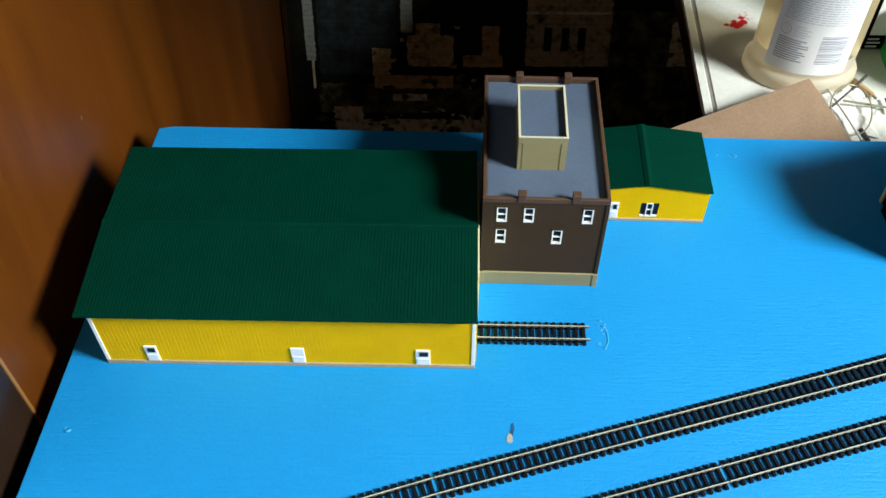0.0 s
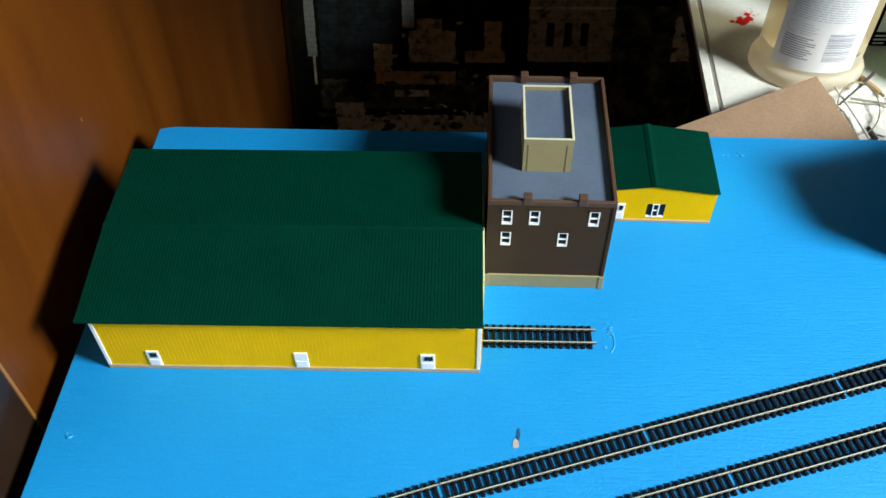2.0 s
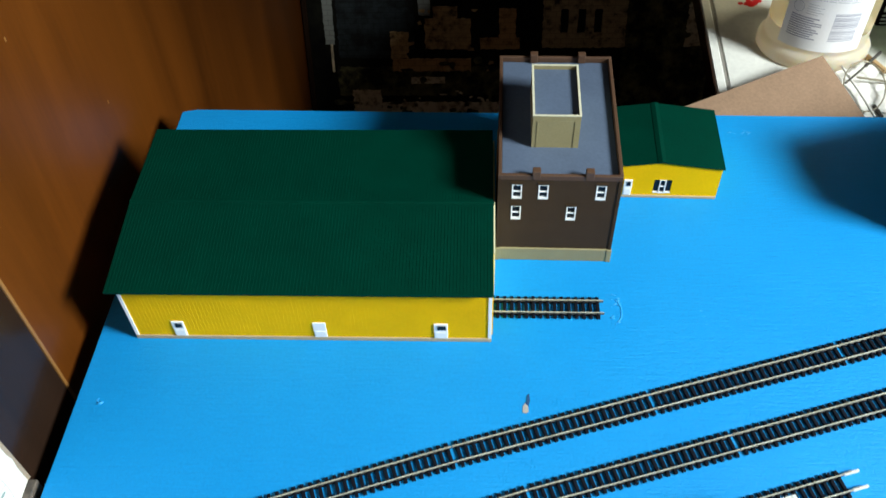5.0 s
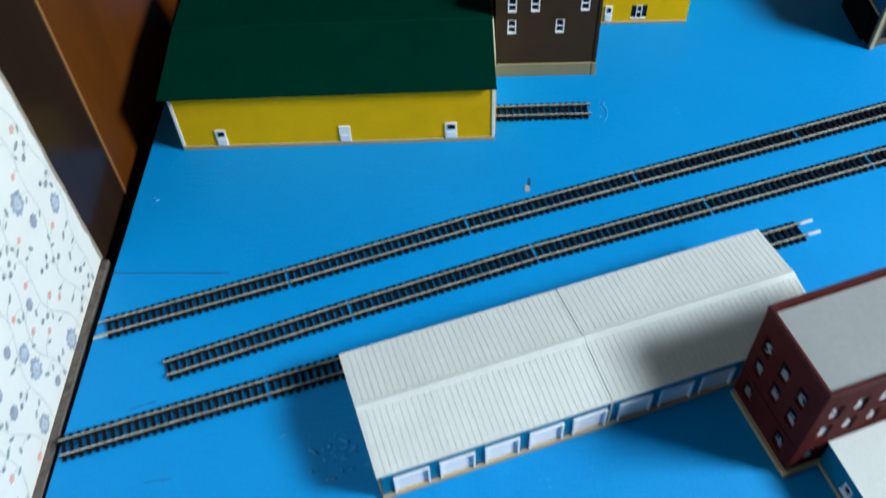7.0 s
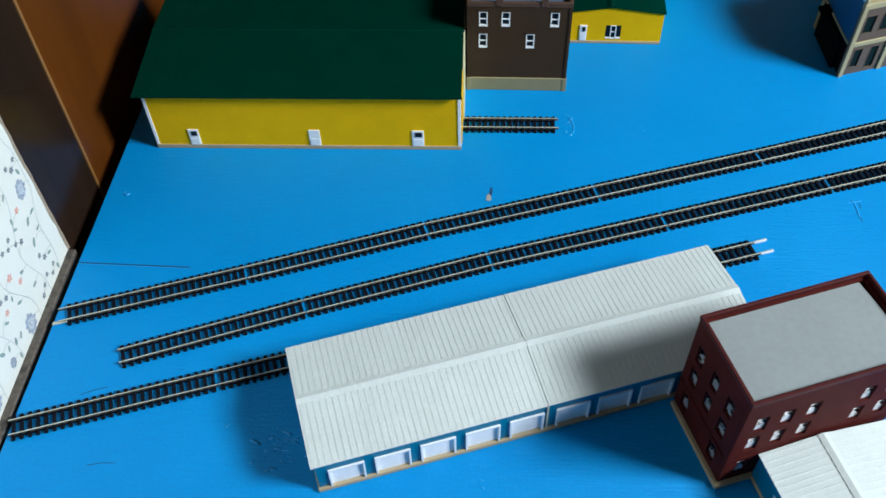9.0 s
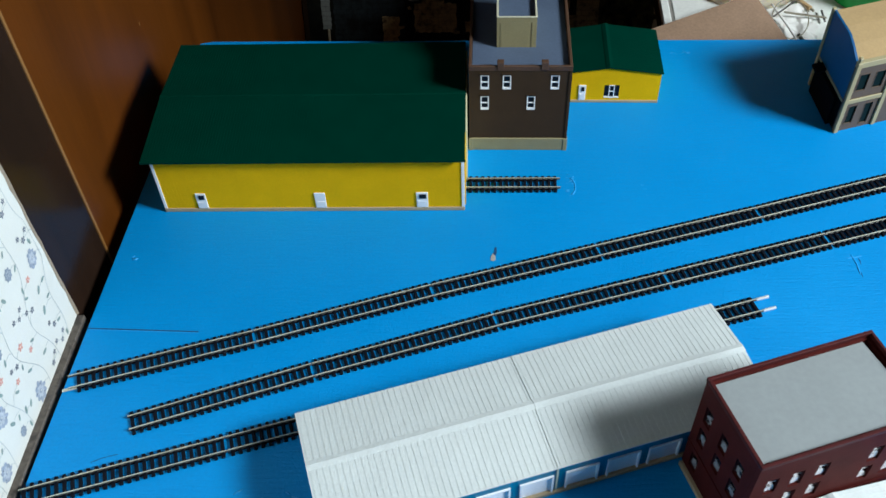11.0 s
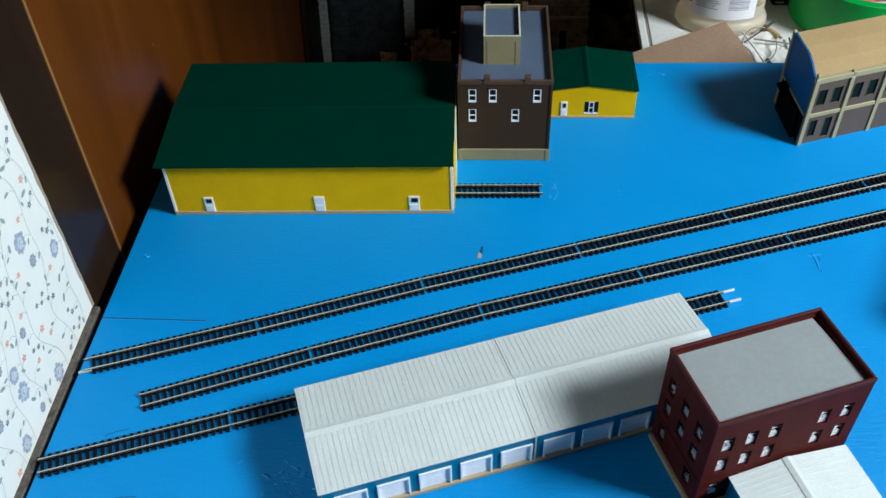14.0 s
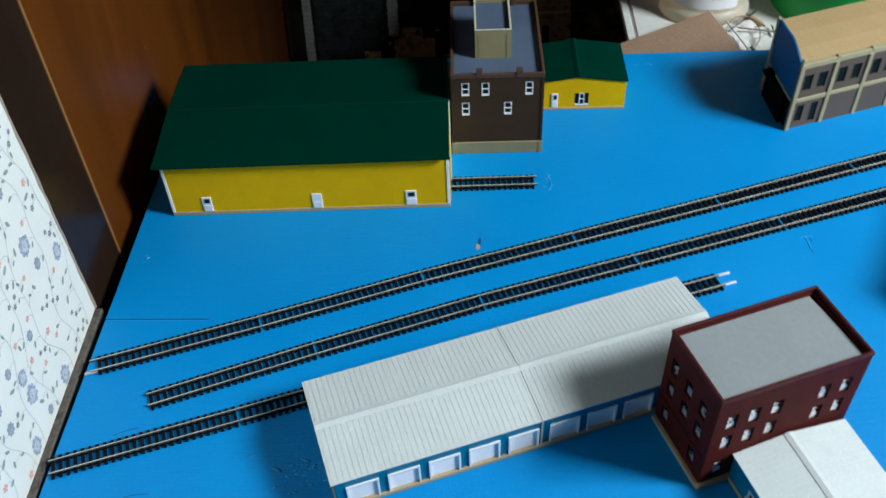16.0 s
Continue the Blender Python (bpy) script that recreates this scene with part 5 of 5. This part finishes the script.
def jug():
    R = 0.0414
    root = thing("plastic_jug", pose(0.2925, 0.5800, DRESS_Z, 0, 0, -8), "cream translucent plastic jug with a printed white label", "bottle")
    prof = [(0.0, 0.0006), (R + 0.0030, 0.0), (R + 0.0046, 0.0025), (R + 0.0044, 0.0098), (R + 0.0034, 0.0120), (R + 0.0014, 0.0138), (R + 0.0002, 0.0150), (R, 0.0160), (R, 0.0300)]
    upper = [(R, 0.0300), (R, 0.135), (R - 0.004, 0.150), (R - 0.018, 0.172), (0.019, 0.182), (0.018, 0.196), (0.0, 0.197)]
    part("body", lathe(prof, 64), M_JUG, root, smooth=True)
    part("upper_body", lathe(upper, 64), M_JUGUPPER, root, "clearer amber-tinted upper body", smooth=True)
    part("cap", lathe([(0.0205, 0.184), (0.0212, 0.186), (0.0212, 0.206), (0.019, 0.209), (0.0, 0.2095)], 40), M_WHITE, root, smooth=False)
    a0, a1 = radians(-143), radians(-46)
    lab = part("label", curved_patch(R + 0.0002, a0, a1, 0.0190, 0.124), M_LABEL, root, "white paper label with fine print")
    rr = R + 0.00045
    rng = random.Random(4)
    # rows of print as plain bars, a barcode block, a small round mark
    z = 0.0665
    while z < 0.116:
        a = a0 + radians(8)
        while a < a1 - radians(12):
            w = radians(rng.uniform(4, 13))
            b = min(a + w, a1 - radians(7))
            part("print_bar", curved_patch(rr, a, b, z, z + 0.0008, 0.0001, 4), M_FAINT, lab)
            a = b + radians(1.4)
        z += 0.0021
    z = 0.0295
    while z < 0.0485:
        part("print_bar", curved_patch(rr, a0 + radians(8), a0 + radians(rng.uniform(34, 46)), z, z + 0.0011, 0.0001, 4), M_TEXT, lab)
        z += 0.0021
    for i in range(17):
        zb = 0.0300 + i * 0.0016
        part("barcode_bar", curved_patch(rr, a0 + radians(55), a0 + radians(84), zb, zb + rng.uniform(0.0005, 0.0012), 0.0001, 4), M_TEXT, lab)
    ca, cz = a0 + radians(14), 0.057
    ringv = [(rr * math.cos(ca + 0.11 * math.cos(t)), rr * math.sin(ca + 0.11 * math.cos(t)), cz + 0.0048 * math.sin(t)) for t in [2 * math.pi * i / 18 for i in range(19)]]
    part("round_mark", tube(ringv, 0.0002, 4), M_TEXT, lab)
    for i in range(5):
        part("print_bar", curved_patch(rr, ca + radians(10), ca + radians(rng.uniform(20, 30)), 0.0525 + i * 0.0022, 0.0531 + i * 0.0022, 0.0001, 3), M_FAINT, lab)
    # the body is oval: wider than it is deep
    for ob in root.children_recursive:
        ob.data.transform(Matrix.Diagonal((1, 0.78, 1, 1)))


jug()


def tape_roll():
    root = thing("green_tape_roll", pose(0.4385, 0.5850, DRESS_Z), "roll of green masking tape with a printed core", "tape")
    ro, ri, h = 0.0715, 0.0600, 0.0500
    part("tape", lathe([(ri + 0.003, 0.0), (ro - 0.0006, 0.0), (ro, 0.0008), (ro, h - 0.0008), (ro - 0.0006, h), (ri + 0.003, h)], 180, True), M_TAPE, root, smooth=False)
    part("core", lathe([(ri, 0.0), (ri + 0.0029, 0.0), (ri + 0.0029, h + 0.0004), (ri, h + 0.0004)], 64, True), M_CORE, root, "white card core with red print")


tape_roll()


def black_tin():
    root = thing("black_tin", pose(0.3640, 0.6177, DRESS_Z), "small black tin with a pale printed front", "tin")
    part("body", box(-0.0115, 0.0115, -0.012, 0.012, 0, 0.075, 0.002), M_SHADOWBLACK, root)
    part("front_label", box(-0.0085, 0.0095, -0.01235, -0.0121, 0.016, 0.070), M_LABEL, root, "pale printed paper front")
    for i in range(3):
        part("print_bar", box(-0.0085, 0.001 + 0.002 * (i % 2), -0.01235, -0.0121, 0.0035 + i * 0.0038, 0.0050 + i * 0.0038), M_FAINT, root)


black_tin()


def clutter():
    """Loose leads, a wire ring and thin tools between the hardboard and the tape."""
    z = DRESS_Z
    ring = thing("wire_ring", pose(0.3180, 0.5170, z, 0, 0, 68), "loose loop of grey steel wire", "wire")
    pts = [(0.0280 * math.cos(a), 0.0165 * math.sin(a), 0.0098 + 0.0040 * math.sin(a + 0.6)) for a in [math.pi * 2 * i / 40 for i in range(41)]]
    part("loop", tube(pts, 0.0006, 6), M_WIRE, ring, smooth=True)
    tool = thing("modelling_knife", pose(0, 0, 0), "thin dark modelling knife lying across the cables", "knife")
    part("blade", tube([(0.3030, 0.5190, z + 0.0110), (0.3253, 0.5416, z + 0.0100)], 0.0009, 6), M_TOOLDARK, tool)
    part("handle", tube([(0.3253, 0.5416, z + 0.0100), (0.3330, 0.5500, z + 0.0096), (0.3425, 0.5600, z + 0.0090)], 0.0014, 8), M_TOOLDARK, tool)
    pick = thing("wooden_pick", pose(0, 0, 0), "tan wooden-handled pick among the cables", "tool")
    part("handle", tube([(0.3337, 0.5625, z + 0.0030), (0.3445, 0.5425, z + 0.0030)], 0.0023, 8), M_TOOLWOOD, pick)
    part("ferrule", tube([(0.3445, 0.5425, z + 0.0030), (0.3465, 0.5388, z + 0.0026)], 0.0012, 8), M_WIRE, pick)
    rod = thing("steel_rod", pose(0, 0, 0), "thin grey steel rod lying on the table", "rod")
    part("rod", tube([(0.3155, 0.5292, z + 0.0085), (0.3545, 0.5255, z + 0.0040)], 0.0010, 8), M_WIRE, rod)
    part("cross_piece", tube([(0.3535, 0.5379, z + 0.0035), (0.3520, 0.5205, z + 0.0035)], 0.0010, 6), M_TOOLDARK, rod)
    for k, path in enumerate(([(0.3040, 0.5600), (0.3075, 0.5480), (0.3105, 0.5300), (0.3140, 0.5100), (0.3180, 0.4850)],)):
        lead = thing("white_lead", pose(0, 0, 0), "loose white plastic lead lying on the table", "cable", "loose leads")
        part("cable", tube(spline([(x, y, z + 0.0062 + 0.0008 * k + 0.0010 * math.sin(40 * y)) for x, y in path]), 0.0010, 8), M_CABLE, lead, smooth=True)
    plug = thing("black_plug", pose(0, 0, 0), "small black plug end on the table", "plug")
    part("body", tube([(0.3237, 0.5020, z + 0.0022), (0.3262, 0.4890, z + 0.0022)], 0.0017, 8), M_TOOLDARK, plug)
    sleeve = thing("crumpled_plastic_bag", pose(0.3190, 0.5230, z), "crumpled clear white plastic bag", "bag")
    bm = bmesh.new()
    bmesh.ops.create_grid(bm, x_segments=44, y_segments=44, size=0.5)
    for v in bm.verts:
        q = Vector((v.co.x * 3.1, v.co.y * 3.1, 2.7))
        edge = 0.85 + 0.3 * noise.noise(Vector((v.co.x * 5, v.co.y * 5, 0.3)))
        v.co = Vector((v.co.x * 0.054 * edge, v.co.y * 0.062 * edge, 0.0006 + 0.0035 * abs(noise.noise(q * 0.8)) + 0.0010 * abs(noise.noise(q * 2.3)) + 0.0003 * abs(noise.noise(q * 6.1))))
    part("film", bm, M_CABLE, sleeve, smooth=True)


clutter()


def poster():
    """A big dark printed picture that stands behind the board: faded buildings in ochre and slate."""
    rng = random.Random(21)
    root = thing("dark_poster", pose(0.05, 0.9455, -0.75, -15), "large dark poster of faded ochre buildings in a frame", "poster")

    def put(name, x0, z0, x1, z1, mat, lift=0.0006, parent=None, label=""):
        # faded print with ragged edges
        ragged = min(0.0012, 0.05 * min(x1 - x0, z0 - z1))
        a, b = Vector((x0 - 0.05, z1 + 0.404)), Vector((x1 - 0.05, z0 + 0.404))
        corners = [(a.x, a.y), (b.x, a.y), (b.x, b.y), (a.x, b.y)]
        outline = []
        for (px, pz), (qx, qz) in zip(corners, corners[1:] + corners[:1]):
            n = max(2, int((abs(qx - px) + abs(qz - pz)) / 0.003))
            for i in range(n):
                outline.append((px + (qx - px) * i / n + rng.uniform(-ragged, ragged), pz + (qz - pz) * i / n + rng.uniform(-ragged, ragged)))
        verts = [(x, -0.002 - lift, z) for x, z in outline] + [(x, -0.002, z) for x, z in outline]
        n = len(outline)
        faces = [tuple(range(n))] + [(i, n + i, n + (i + 1) % n, (i + 1) % n) for i in range(n)]
        return part(name, (verts, faces), mat, parent or root, label)
    part("panel", box(-0.2870, 0.48, -0.002, 0.010, 0.0, 1.05), M_POSTER, root)
    part("frame_strip", box(-0.2950, -0.2872, -0.006, 0.012, 0.0, 1.05, 0.001), M_DARKWOOD, root, "dark frame strip")
    ochre = print_ink("ochre_print", (0.46, 0.31, 0.145), at=0.40, scale=60, rows=38)
    tan = print_ink("tan_print", (0.55, 0.45, 0.30), at=0.40, scale=90)
    rust = print_ink("rust_print", (0.46, 0.275, 0.115), at=0.38, scale=60, rows=30)
    slate = print_ink("slate_brick_print", (0.026, 0.034, 0.038), at=0.5, scale=25, rows=30)
    pale = print_ink("pale_brick_print", (0.22, 0.235, 0.22), at=0.30, scale=60, rows=32)
    olive = print_ink("olive_leaf_print", (0.13, 0.115, 0.052), at=0.54, scale=34)
    house = print_ink("sandstone_print", (0.40, 0.285, 0.150), at=0.40, scale=60, rows=30)
    put("pale_wall", -0.2150, 0.2535, -0.2010, -0.0194, pale)
    put("pale_corner", -0.2078, -0.0194, -0.2043, -0.0636, tan)
    put("slate_wall", -0.1958, 0.2529, -0.0822, -0.0410, slate)
    put("column", -0.0755, 0.2522, -0.0582, 0.0248, pale, 0.0009)
    put("ochre_house", -0.0668, 0.0196, 0.0006, -0.0277, ochre, 0.0009)
    put("gable_stub", -0.0543, 0.0383, -0.0184, 0.0197, ochre, 0.0009)
    put("small_wall", -0.1182, -0.0002, -0.0912, -0.0421, ochre, 0.0009)
    put("low_wall", -0.1159, -0.0426, 0.0016, -0.0631, rust, 0.0010)
    put("rust_tower", 0.0423, 0.0346, 0.0673, -0.0102, rust, 0.0009)
    put("rust_base", 0.0146, -0.0101, 0.0735, -0.0284, rust, 0.0009)
    h = put("pillared_house", 0.1060, 0.2168, 0.2271, -0.0265, rust, 0.0009)
    h.data.materials[0] = house
    put("house_cornice", 0.1046, 0.0566, 0.2240, 0.0525, tan, 0.0012, h)
    for x in (0.1316, 0.1567, 0.1805):
        put("house_window", x, 0.0327, x + 0.011, -0.0025, M_POSTER, 0.0012, h)
    put("leaves", -0.2002, -0.0555, 0.0545, -0.1033, olive, 0.0008)
    put("leaves", 0.2248, 0.0575, 0.3536, -0.1494, olive, 0.0007)
    put("yard", -0.1793, -0.0934, -0.1362, -0.1539, tan, 0.0010)
    put("yard", -0.1358, -0.1144, 0.0532, -0.1550, tan, 0.0010)
    put("path", -0.0897, -0.0722, -0.0379, -0.0833, tan, 0.0010)
    for mat, count, x0, x1, z0, z1, size in ((tan, 46, -0.181, 0.053, -0.093, -0.152, 0.0065), (olive, 50, -0.201, 0.070, -0.045, -0.147, 0.0118), (ochre, 16, -0.117, 0.072, 0.036, -0.066, 0.0071), (slate, 24, -0.200, -0.074, 0.242, -0.037, 0.0118), (olive, 30, 0.233, 0.341, 0.058, -0.150, 0.0118)):
        verts, faces = [], []
        for _ in range(count):
            cx, cz = rng.uniform(x0, x1) - 0.05, rng.uniform(z1, z0) + 0.404
            k, n, y = len(verts), 9, -0.0034 - 0.0003 * rng.random()
            sx, sz = size * rng.uniform(0.3, 1.3), size * rng.uniform(0.2, 0.7)
            for i in range(n):
                r = rng.uniform(0.5, 1.1)
                verts.append((cx + sx * r * math.cos(2 * math.pi * i / n), y, cz + sz * r * math.sin(2 * math.pi * i / n)))
            faces.append(tuple(range(k, k + n)))
        tagged(part("print_fleck", (verts, faces), mat, root), kind="stuff")
    put("pale_stone", 0.3148, 0.0421, 0.3409, -0.0261, tan, 0.0009)


poster()
